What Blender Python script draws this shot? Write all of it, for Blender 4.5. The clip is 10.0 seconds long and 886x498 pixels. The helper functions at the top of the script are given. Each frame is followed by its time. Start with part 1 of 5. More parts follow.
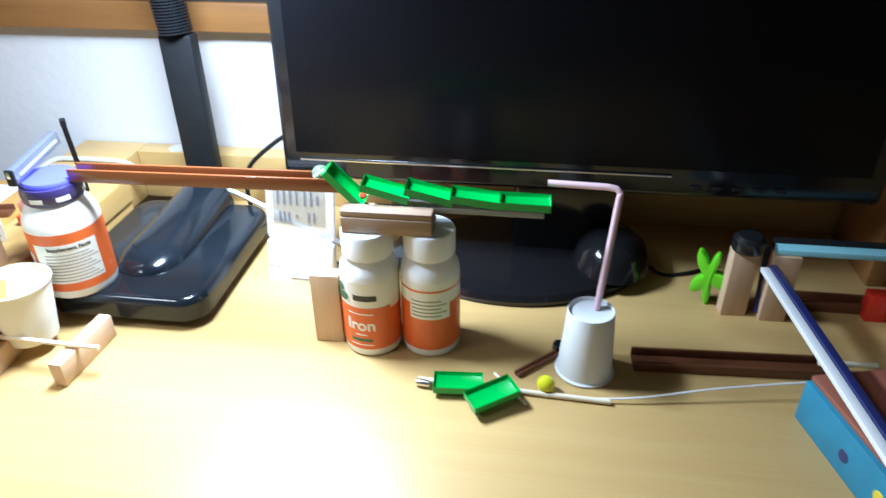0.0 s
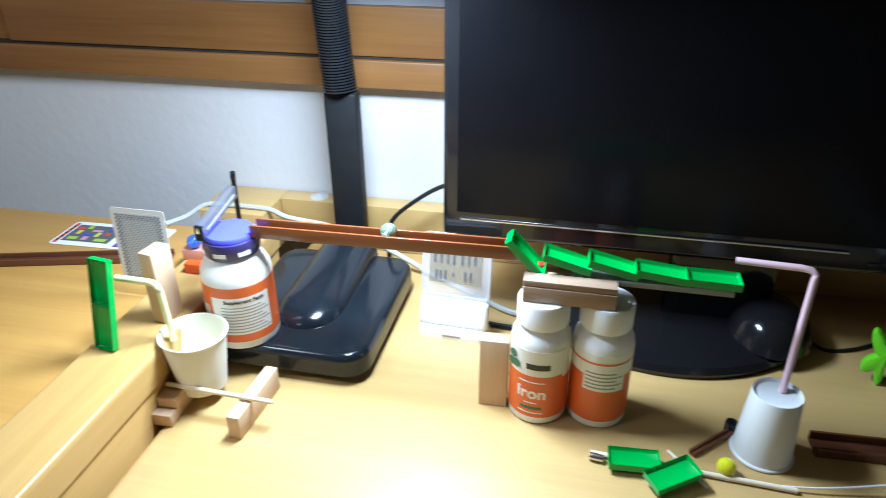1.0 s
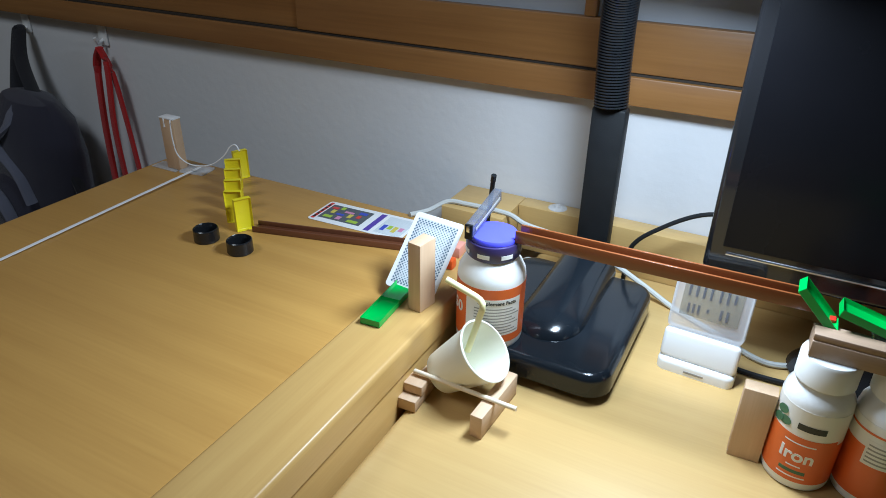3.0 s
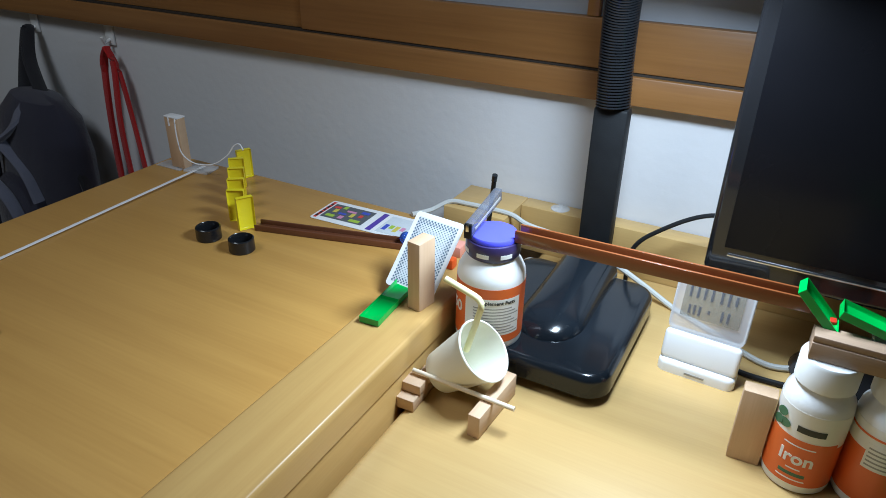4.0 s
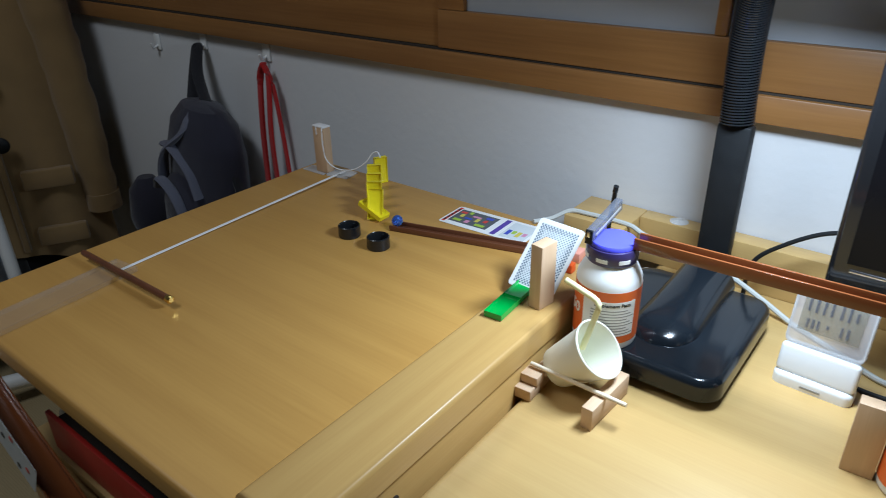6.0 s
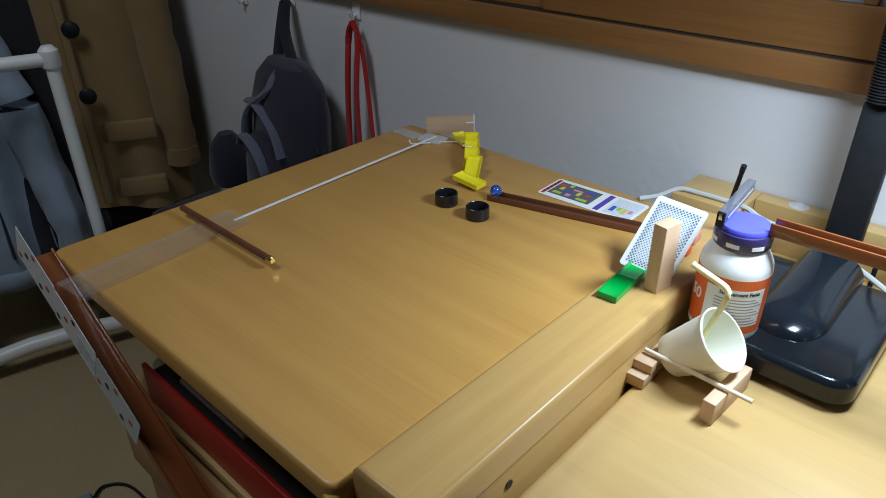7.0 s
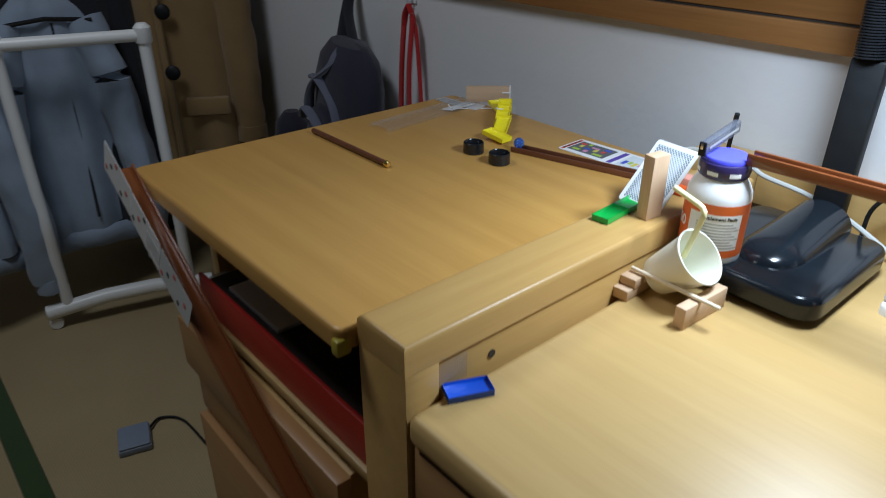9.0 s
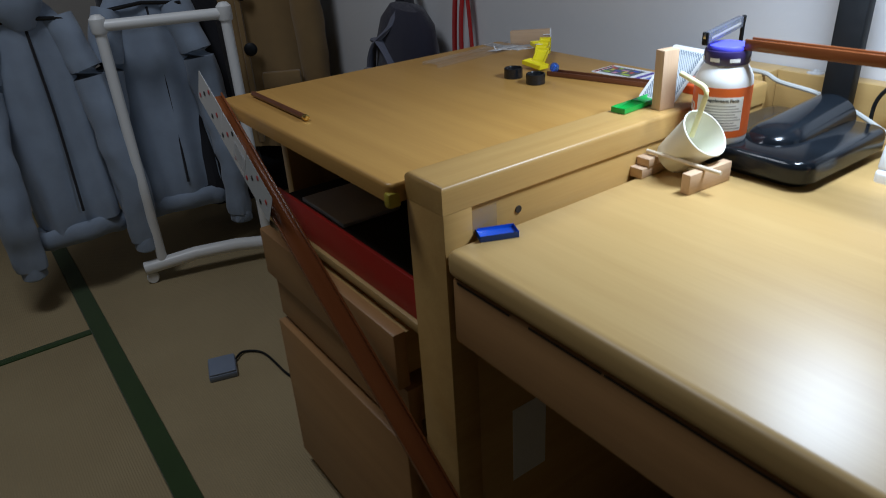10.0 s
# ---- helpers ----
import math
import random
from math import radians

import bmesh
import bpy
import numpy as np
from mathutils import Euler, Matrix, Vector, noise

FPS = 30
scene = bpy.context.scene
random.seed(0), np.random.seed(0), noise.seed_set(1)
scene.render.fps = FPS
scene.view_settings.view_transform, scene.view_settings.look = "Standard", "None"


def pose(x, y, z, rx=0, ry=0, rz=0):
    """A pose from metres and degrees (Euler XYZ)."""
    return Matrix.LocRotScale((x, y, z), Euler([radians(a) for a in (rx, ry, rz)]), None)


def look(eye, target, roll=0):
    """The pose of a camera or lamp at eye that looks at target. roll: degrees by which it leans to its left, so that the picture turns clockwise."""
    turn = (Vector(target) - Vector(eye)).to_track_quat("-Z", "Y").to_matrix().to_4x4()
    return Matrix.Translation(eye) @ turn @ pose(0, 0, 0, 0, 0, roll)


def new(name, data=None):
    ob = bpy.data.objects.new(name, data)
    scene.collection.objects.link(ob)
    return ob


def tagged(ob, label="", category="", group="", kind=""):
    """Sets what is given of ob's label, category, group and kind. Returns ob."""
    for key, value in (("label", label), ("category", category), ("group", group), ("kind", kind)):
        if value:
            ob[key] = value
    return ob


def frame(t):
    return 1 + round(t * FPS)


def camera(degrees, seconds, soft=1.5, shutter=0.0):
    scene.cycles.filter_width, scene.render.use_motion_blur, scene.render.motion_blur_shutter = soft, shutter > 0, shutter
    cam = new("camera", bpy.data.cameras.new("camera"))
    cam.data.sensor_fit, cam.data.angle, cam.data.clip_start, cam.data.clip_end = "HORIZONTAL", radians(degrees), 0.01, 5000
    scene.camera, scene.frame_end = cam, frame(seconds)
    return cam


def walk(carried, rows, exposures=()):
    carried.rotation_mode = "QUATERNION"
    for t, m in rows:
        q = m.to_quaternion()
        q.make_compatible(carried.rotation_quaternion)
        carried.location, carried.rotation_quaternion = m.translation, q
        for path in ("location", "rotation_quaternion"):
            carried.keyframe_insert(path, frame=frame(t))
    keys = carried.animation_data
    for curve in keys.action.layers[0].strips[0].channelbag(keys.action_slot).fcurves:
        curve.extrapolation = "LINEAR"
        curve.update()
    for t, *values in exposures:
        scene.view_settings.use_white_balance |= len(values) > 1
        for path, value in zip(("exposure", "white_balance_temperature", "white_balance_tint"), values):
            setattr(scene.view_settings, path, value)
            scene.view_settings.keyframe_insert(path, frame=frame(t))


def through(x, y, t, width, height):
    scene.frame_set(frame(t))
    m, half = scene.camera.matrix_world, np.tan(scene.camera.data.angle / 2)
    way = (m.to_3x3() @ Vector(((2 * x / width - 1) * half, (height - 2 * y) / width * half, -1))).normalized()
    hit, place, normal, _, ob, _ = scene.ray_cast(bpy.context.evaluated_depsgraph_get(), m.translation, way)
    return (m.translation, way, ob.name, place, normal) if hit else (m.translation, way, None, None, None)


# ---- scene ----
cam = camera(65.6, 10.0, soft=0.9, shutter=0.4)
PATH = [
    (0, (0.076, 0.114, 1.123), (-0.162, 1.806, 0.083), -0.6),
    (0.5, (0.021, 0.115, 1.14), (-0.273, 1.834, 0.162), -0.6),
    (1, (-0.041, 0.112, 1.154), (-0.421, 1.821, 0.187), -0.5),
    (1.5, (-0.086, 0.1, 1.157), (-0.642, 1.756, 0.182), -0.4),
    (2, (-0.119, 0.084, 1.156), (-0.865, 1.655, 0.169), 0.9),
    (2.5, (-0.128, 0.082, 1.15), (-0.914, 1.645, 0.181), 1.0),
    (3, (-0.139, 0.086, 1.155), (-0.945, 1.652, 0.207), 1.1),
    (4.5, (-0.124, 0.09, 1.152), (-0.984, 1.63, 0.209), 0.6),
    (5, (-0.11, 0.075, 1.152), (-1.052, 1.571, 0.217), -0.3),
    (5.2, (-0.101, 0.063, 1.159), (-1.091, 1.537, 0.238), -0.2),
    (6.3, (-0.127, 0.028, 1.172), (-1.27, 1.374, 0.234), -0.5),
    (6.5, (-0.153, 0.028, 1.167), (-1.32, 1.335, 0.203), 0.2),
    (7, (-0.181, 0.013, 1.161), (-1.367, 1.28, 0.167), -0.3),
    (7.5, (-0.202, 0.006, 1.158), (-1.362, 1.284, 0.147), 0.9),
    (8, (-0.167, 0.012, 1.143), (-1.34, 1.265, 0.117), 1.9),
    (8.5, (-0.116, -0.011, 1.141), (-1.372, 1.201, 0.165), 1.2),
    (9, (-0.039, -0.048, 1.107), (-1.375, 1.11, 0.171), 0.3),
    (9.5, (0.074, -0.092, 1.051), (-1.382, 0.955, 0.165), -0.9),
    (10, (0.125, -0.138, 1.034), (-1.341, 0.868, 0.117), -3.6),
]
walk(cam, [(t, look(eye, target, roll)) for t, eye, target, roll in PATH], [(0, 1.14, 5550, 10), (0.5, 0.86, 5550, 9), (1, 0.76, 5550, 8), (2, 0.28, 5650, 8), (2.6, 0.08, 5750, 8), (4.5, 0.0, 5750, 8), (6.5, 0.0, 5800, 8), (9, 0.02, 5850, 10), (10, 0.0, 5850, 12)])

# ---- light ----
world = bpy.data.worlds.new("room_air")
scene.world = world
world.use_nodes = True
world.node_tree.nodes["Background"].inputs[0].default_value = (0.5, 0.55, 0.65, 1)
world.node_tree.nodes["Background"].inputs[1].default_value = 0.02
scene.view_settings.exposure = 0.0


def area(name, place, aim, sx, sy, watts, colour):
    d = bpy.data.lights.new(name, "AREA")
    d.shape, d.size, d.size_y, d.energy, d.color = "RECTANGLE", sx, sy, watts, colour
    ob = new(name, d)
    ob.matrix_world = look(place, aim)
    return ob


COOL = (0.785, 0.90, 1.0)
area("lamp_panel", (-0.238, 0.660, 1.125), (-0.262, 0.515, 0.70), 0.08, 0.15, 4.5, COOL)
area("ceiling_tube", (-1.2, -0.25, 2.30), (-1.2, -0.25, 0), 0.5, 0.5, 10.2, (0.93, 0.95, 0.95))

# ---- materials ----


def material(name):
    m = bpy.data.materials.new(name)
    m.use_nodes = True
    return m, m.node_tree.nodes, m.node_tree.links, m.node_tree.nodes["Principled BSDF"]


def plain(name, col, rough=0.5, metal=0.0, var=0.08, scale=60.0, bump=0.0, bump_scale=200.0, spec=0.5):
    """A surface of one colour with slight mottling and fine relief."""
    m, n, l, b = material(name)
    b.inputs["Roughness"].default_value = rough
    b.inputs["Metallic"].default_value = metal
    b.inputs["Specular IOR Level"].default_value = spec
    tc = n.new("ShaderNodeTexCoord")
    no = n.new("ShaderNodeTexNoise")
    no.inputs["Scale"].default_value, no.inputs["Detail"].default_value = scale, 5
    l.new(tc.outputs["Object"], no.inputs["Vector"])
    mix = n.new("ShaderNodeMix")
    mix.data_type = "RGBA"
    mix.inputs[6].default_value = (*[c * (1 - var) for c in col], 1)
    mix.inputs[7].default_value = (*[min(1, c * (1 + var)) for c in col], 1)
    l.new(no.outputs["Fac"], mix.inputs[0])
    l.new(mix.outputs[2], b.inputs["Base Color"])
    rr = n.new("ShaderNodeMapRange")
    rr.inputs[3].default_value, rr.inputs[4].default_value = max(0.02, rough - 0.07), min(1, rough + 0.07)
    l.new(no.outputs["Fac"], rr.inputs[0])
    l.new(rr.outputs[0], b.inputs["Roughness"])
    if bump:
        n2 = n.new("ShaderNodeTexNoise")
        n2.inputs["Scale"].default_value, n2.inputs["Detail"].default_value = bump_scale, 6
        l.new(tc.outputs["Object"], n2.inputs["Vector"])
        bp = n.new("ShaderNodeBump")
        bp.inputs["Strength"].default_value, bp.inputs["Distance"].default_value = bump, 0.002
        l.new(n2.outputs["Fac"], bp.inputs["Height"])
        l.new(bp.outputs[0], b.inputs["Normal"])
    return m


def wood(name, dark, light, axis=0, size=1.0, rough=0.35, bump=0.08, contrast=1.0):
    """Grain that runs along one axis of the object, with broad bands and fine pores."""
    m, n, l, b = material(name)
    tc = n.new("ShaderNodeTexCoord")
    mp = n.new("ShaderNodeMapping")
    sc = [38.0 / size] * 3
    sc[axis] = 1.6 / size
    mp.inputs["Scale"].default_value = sc
    l.new(tc.outputs["Object"], mp.inputs["Vector"])
    n1 = n.new("ShaderNodeTexNoise")
    n1.inputs["Scale"].default_value, n1.inputs["Detail"].default_value, n1.inputs["Distortion"].default_value = 1.0, 6, 0.6
    l.new(mp.outputs[0], n1.inputs["Vector"])
    mp2 = n.new("ShaderNodeMapping")
    sc2 = [420.0 / size] * 3
    sc2[axis] = 14.0 / size
    mp2.inputs["Scale"].default_value = sc2
    l.new(tc.outputs["Object"], mp2.inputs["Vector"])
    n2 = n.new("ShaderNodeTexNoise")
    n2.inputs["Scale"].default_value, n2.inputs["Detail"].default_value = 1.0, 3
    l.new(mp2.outputs[0], n2.inputs["Vector"])
    n3 = n.new("ShaderNodeTexNoise")
    n3.inputs["Scale"].default_value, n3.inputs["Detail"].default_value = 3.0, 2
    l.new(tc.outputs["Object"], n3.inputs["Vector"])
    a = n.new("ShaderNodeMath")
    a.operation = "MULTIPLY_ADD"
    a.inputs[1].default_value = 0.45
    l.new(n2.outputs["Fac"], a.inputs[0])
    l.new(n1.outputs["Fac"], a.inputs[2])
    a2 = n.new("ShaderNodeMath")
    a2.operation = "MULTIPLY_ADD"
    a2.inputs[1].default_value = 0.5
    l.new(n3.outputs["Fac"], a2.inputs[0])
    l.new(a.outputs[0], a2.inputs[2])
    r = n.new("ShaderNodeMapRange")
    r.inputs[1].default_value, r.inputs[2].default_value = 0.97 - 0.35 / contrast, 0.97 + 0.35 / contrast
    l.new(a2.outputs[0], r.inputs[0])
    mix = n.new("ShaderNodeMix")
    mix.data_type = "RGBA"
    mix.inputs[6].default_value, mix.inputs[7].default_value = (*dark, 1), (*light, 1)
    l.new(r.outputs[0], mix.inputs[0])
    l.new(mix.outputs[2], b.inputs["Base Color"])
    rr = n.new("ShaderNodeMapRange")
    rr.inputs[3].default_value, rr.inputs[4].default_value = rough - 0.05, rough + 0.1
    l.new(n3.outputs["Fac"], rr.inputs[0])
    l.new(rr.outputs[0], b.inputs["Roughness"])
    bp = n.new("ShaderNodeBump")
    bp.inputs["Strength"].default_value, bp.inputs["Distance"].default_value = bump, 0.001
    l.new(n2.outputs["Fac"], bp.inputs["Height"])
    l.new(bp.outputs[0], b.inputs["Normal"])
    return m


def clear(name, col=(1, 1, 1), rough=0.03, ior=1.45):
    m, n, l, b = material(name)
    b.inputs["Base Color"].default_value = (*col, 1)
    b.inputs["Transmission Weight"].default_value = 1.0
    b.inputs["Roughness"].default_value = rough
    b.inputs["IOR"].default_value = ior
    return m


def glassy(name, col, through=0.55):
    """Coloured glass with a cloudy body."""
    m = clear(name, col, 0.04, 1.5)
    m.node_tree.nodes["Principled BSDF"].inputs["Transmission Weight"].default_value = through
    return m


def film_clear(name, col, alpha, rough=0.15):
    m, n, l, b = material(name)
    b.inputs["Base Color"].default_value = (*col, 1)
    b.inputs["Alpha"].default_value = alpha
    b.inputs["Roughness"].default_value = rough
    return m


def cloth(name, col, var=0.15, weave=900.0, rough=0.9):
    m = plain(name, col, rough, 0, var, 14.0, 0.5, weave, 0.2)
    m.node_tree.nodes["Principled BSDF"].inputs["Sheen Weight"].default_value = 0.25
    return m


OAK_X = wood("oak_x", (0.455, 0.285, 0.100), (0.575, 0.395, 0.155), 0, 1.0, 0.36, 0.05, 0.72)
OAK_Y = wood("oak_y", (0.445, 0.258, 0.078), (0.57, 0.362, 0.122), 1, 1.0, 0.38, 0.06, 0.85)
OAK_Z = wood("oak_z", (0.37, 0.225, 0.078), (0.48, 0.315, 0.125), 2, 1.0, 0.32)
DRAWER_WOOD = wood("drawer_front", (0.33, 0.17, 0.062), (0.45, 0.245, 0.095), 0, 1.0, 0.4, 0.06, 0.8)
LID = wood("lid_veneer", (0.42, 0.218, 0.050), (0.56, 0.315, 0.080), 0, 1.3, 0.38, 0.05, 0.85)
FRAME_WOOD = wood("window_wood", (0.20, 0.088, 0.025), (0.35, 0.17, 0.052), 0, 1.6, 0.4, 0.12)
BEECH = wood("beech_block", (0.52, 0.34, 0.20), (0.66, 0.47, 0.30), 2, 0.5, 0.6, 0.12, 0.8)
BEECH_Y = wood("beech_block_deep", (0.50, 0.33, 0.20), (0.64, 0.46, 0.30), 1, 0.5, 0.6, 0.12, 0.8)
# darker than the beech blocks: the boards' shadow side is put into the colour
BOARD_SHADED = wood("board_shaded", (0.27, 0.175, 0.11), (0.38, 0.26, 0.17), 0, 0.5, 0.6, 0.12, 0.8)
RAIL = wood("rail_plastic", (0.15, 0.045, 0.014), (0.22, 0.070, 0.022), 0, 0.6, 0.17, 0.04, 0.6)
RAIL_DARK = wood("rail_dark", (0.10, 0.035, 0.016), (0.17, 0.06, 0.026), 0, 0.6, 0.3, 0.05)
STICK = wood("stick_wood", (0.72, 0.60, 0.42), (0.85, 0.75, 0.58), 0, 0.3, 0.6)
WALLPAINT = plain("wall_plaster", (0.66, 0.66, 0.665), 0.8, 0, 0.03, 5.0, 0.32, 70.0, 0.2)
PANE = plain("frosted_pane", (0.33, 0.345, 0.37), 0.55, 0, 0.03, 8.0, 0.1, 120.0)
# darker copy of the plaster: the room's dimness is put into the colour
SHADED_WALL = plain("wall_shaded", (0.42, 0.40, 0.37), 0.85, 0, 0.06, 4.0, 0.3, 80.0, 0.2)
CEIL = plain("ceiling_board", (0.60, 0.56, 0.48), 0.85, 0, 0.05, 6.0, 0.2, 90.0, 0.2)
BLACK = plain("black_plastic", (0.012, 0.013, 0.015), 0.22, 0, 0.2, 40.0, 0.0)
BLACK_MATT = plain("black_matt_plastic", (0.010, 0.011, 0.012), 0.5, 0, 0.2, 80.0, 0.12, 700.0, 0.22)
SLATE = plain("slate_plastic", (0.009, 0.012, 0.016), 0.15, 0, 0.15, 25.0, 0.0, 200.0, 0.4)
SCREEN = plain("screen_glass", (0.004, 0.004, 0.005), 0.26, 0, 0.1, 10.0, 0.0, 200.0, 0.13)
BEZEL = plain("bezel_gloss", (0.009, 0.009, 0.010), 0.12, 0, 0.1, 10.0, 0.0)
WHITE = plain("white_plastic", (0.80, 0.81, 0.80), 0.35, 0, 0.03, 20.0, 0.0)
WHITE_SOFT = plain("bottle_plastic", (0.80, 0.80, 0.79), 0.32, 0, 0.03, 30.0, 0.04, 300.0)
PAPER_CUP = plain("cup_paper", (0.80, 0.78, 0.66), 0.6, 0, 0.03, 30.0, 0.06, 300.0)
PAPER_CUP_B = plain("cup_paper_cool", (0.74, 0.75, 0.74), 0.6, 0, 0.03, 30.0, 0.06, 300.0)
STRAW_Y = plain("straw_yellow", (0.83, 0.78, 0.42), 0.4, 0, 0.04, 50.0)
STRAW_P = plain("straw_pink", (0.80, 0.55, 0.60), 0.4, 0, 0.04, 50.0)
GREEN = plain("domino_green", (0.012, 0.36, 0.05), 0.3, 0, 0.06, 60.0)
YELLOW = plain("domino_yellow", (0.90, 0.76, 0.010), 0.32, 0, 0.05, 60.0)
BLUE = plain("domino_blue", (0.012, 0.09, 0.62), 0.32, 0, 0.05, 60.0)
LIME = plain("lime_plastic", (0.17, 0.66, 0.012), 0.35, 0, 0.08, 60.0)
ORANGE_LABEL = plain("label_orange", (0.68, 0.125, 0.018), 0.4, 0, 0.05, 30.0)
LABEL_WHITE = plain("label_white", (0.78, 0.77, 0.73), 0.45, 0, 0.03, 30.0)
LABEL_GREY = plain("label_grey", (0.30, 0.29, 0.27), 0.5, 0, 0.1, 60.0)
INK = plain("ink_dark", (0.015, 0.02, 0.02), 0.5, 0, 0.05, 60.0)
LEAF = plain("leaf_print", (0.05, 0.14, 0.07), 0.5, 0, 0.4, 200.0)
PURPLE_LID = plain("lid_violet", (0.035, 0.025, 0.10), 0.3, 0, 0.08, 60.0)
BLUE_DISC = plain("lid_disc_blue", (0.09, 0.09, 0.80), 0.45, 0, 0.05, 60.0)
RED = plain("red_plastic", (0.62, 0.03, 0.014), 0.4, 0, 0.08, 60.0)
ORANGE = plain("orange_plastic", (0.80, 0.11, 0.015), 0.4, 0, 0.08, 60.0)
SALMON = plain("salmon_block", (0.62, 0.27, 0.20), 0.5, 0, 0.06, 60.0)
CARD_WHITE = plain("card_white", (0.80, 0.80, 0.79), 0.35, 0, 0.02, 40.0)
CARD_BLUE = plain("card_blue", (0.075, 0.115, 0.17), 0.4, 0, 0.1, 60.0)
CARD_PALE = plain("card_pale", (0.60, 0.64, 0.66), 0.4, 0, 0.12, 500.0)
CLIP_GREY = film_clear("clip_smoky", (0.13, 0.14, 0.17), 0.55, 0.12)
CLEAR_FILM = film_clear("clear_film", (0.62, 0.62, 0.64), 0.38)
THIN_FILM = film_clear("thin_clear_film", (0.42, 0.40, 0.38), 0.11, 0.12)
FROST = film_clear("cloudy_tape", (0.8, 0.82, 0.84), 0.45, 0.4)
GLASS_BLUE = glassy("marble_blue", (0.10, 0.25, 0.92), 0.75)
GLASS_GREEN = glassy("marble_green", (0.66, 0.95, 0.72), 0.85)
GLASS_YELLOW = glassy("marble_yellow", (0.80, 0.78, 0.02), 0.25)
METAL = plain("bright_metal", (0.7, 0.7, 0.7), 0.22, 1.0, 0.05, 60.0)
BRASS = plain("brass", (0.85, 0.60, 0.18), 0.25, 1.0, 0.05, 60.0)
COAT = cloth("coat_wool", (0.24, 0.155, 0.066))
COAT_DARK = cloth("dark_wool", (0.016, 0.016, 0.020))
DENIM = cloth("grey_fleece", (0.27, 0.325, 0.41), 0.22)
PACK = cloth("pack_nylon", (0.024, 0.023, 0.038), 0.25, 1200.0, 0.7)
PACK_PALE = cloth("pack_pale", (0.115, 0.12, 0.16), 0.2, 1200.0, 0.7)
STRAP_RED = cloth("red_strap", (0.42, 0.014, 0.014), 0.1)
BOOK_RED = plain("red_card", (0.50, 0.020, 0.012), 0.45, 0, 0.1, 20.0)
# near-black that puts shade into gaps, slots and the file box; subfloor too
SHADE_AND_FLOOR = plain("shade_and_floor", (0.03, 0.022, 0.015), 0.8, 0, 0.2, 20.0)
GREEN_CLOTH = cloth("tatami_border", (0.030, 0.062, 0.014), 0.2, 1500.0)
TEAL = plain("teal_card", (0.035, 0.22, 0.33), 0.55, 0, 0.3, 40.0)
BRICKISH = wood("rust_grain", (0.20, 0.06, 0.035), (0.34, 0.12, 0.07), 1, 0.7, 0.6)
NAVY = plain("navy_paint", (0.02, 0.025, 0.11), 0.3, 0, 0.1, 60.0)
SKYBLUE = plain("pale_blue_paint", (0.25, 0.52, 0.58), 0.45, 0, 0.08, 60.0)
CABLE_GREY = plain("cable_grey", (0.50, 0.51, 0.48), 0.5, 0, 0.05, 60.0)
THREAD = plain("white_thread", (0.82, 0.82, 0.82), 0.7, 0, 0.04, 100.0)
GREY_BOX = plain("grey_device", (0.21, 0.25, 0.33), 0.4, 0, 0.08, 50.0)
PINKDOT = plain("pink_print", (0.72, 0.20, 0.33), 0.5, 0, 0.08, 60.0)
YELDOT = plain("yellow_print", (0.75, 0.60, 0.03), 0.5, 0, 0.08, 60.0)
PRINTS = [plain("print_" + k, c, 0.35, 0, 0.06, 80.0) for k, c in (("red", (0.6, 0.05, 0.04)), ("blue", (0.05, 0.08, 0.45)), ("lime", (0.35, 0.5, 0.05)), ("sand", (0.6, 0.5, 0.08)), ("pink", (0.6, 0.25, 0.4)))]
SLATE_PRINT = plain("print_slate", (0.09, 0.10, 0.11), 0.35, 0, 0.06, 80.0)
VIOLET_PRINT = plain("print_violet", (0.09, 0.05, 0.33), 0.35, 0, 0.06, 80.0)


def tatami():
    m, n, l, b = material("tatami_reed")
    tc = n.new("ShaderNodeTexCoord")
    w = n.new("ShaderNodeTexWave")
    w.inputs["Scale"].default_value, w.inputs["Distortion"].default_value, w.inputs["Detail"].default_value = 60.0, 1.2, 2
    w.bands_direction = "Y"
    l.new(tc.outputs["Object"], w.inputs["Vector"])
    no = n.new("ShaderNodeTexNoise")
    no.inputs["Scale"].default_value = 3.0
    l.new(tc.outputs["Object"], no.inputs["Vector"])
    mix = n.new("ShaderNodeMix")
    mix.data_type = "RGBA"
    mix.inputs[6].default_value, mix.inputs[7].default_value = (0.30, 0.225, 0.115, 1), (0.42, 0.33, 0.18, 1)
    l.new(no.outputs["Fac"], mix.inputs[0])
    l.new(mix.outputs[2], b.inputs["Base Color"])
    b.inputs["Roughness"].default_value = 0.75
    bp = n.new("ShaderNodeBump")
    bp.inputs["Strength"].default_value, bp.inputs["Distance"].default_value = 0.4, 0.0015
    l.new(w.outputs["Fac"], bp.inputs["Height"])
    l.new(bp.outputs[0], b.inputs["Normal"])
    return m


TATAMI = tatami()

# ---- shape helpers ----


def base(name, place, label, category, rz=0, group="", kind=""):
    ob = new(name)
    ob.empty_display_size = 0.02
    ob.matrix_world = pose(*place, 0, 0, rz)
    return tagged(ob, label, category, group, kind)


def mesh_of(name, bm, mat, smooth=True):
    me = bpy.data.meshes.new(name)
    bmesh.ops.recalc_face_normals(bm, faces=bm.faces)
    bm.to_mesh(me)
    bm.free()
    me.materials.append(mat)
    if smooth:
        for p in me.polygons:
            p.use_smooth = True
        me.set_sharp_from_angle(angle=radians(38))
    return me


def part(name, bm, mat, parent, label="", m=None):
    """One bmesh as one mesh object under a thing or a part."""
    ob = new(name, mesh_of(name, bm, mat))
    ob.parent = parent
    if m is not None:
        ob.matrix_basis = m
    return tagged(ob, label)


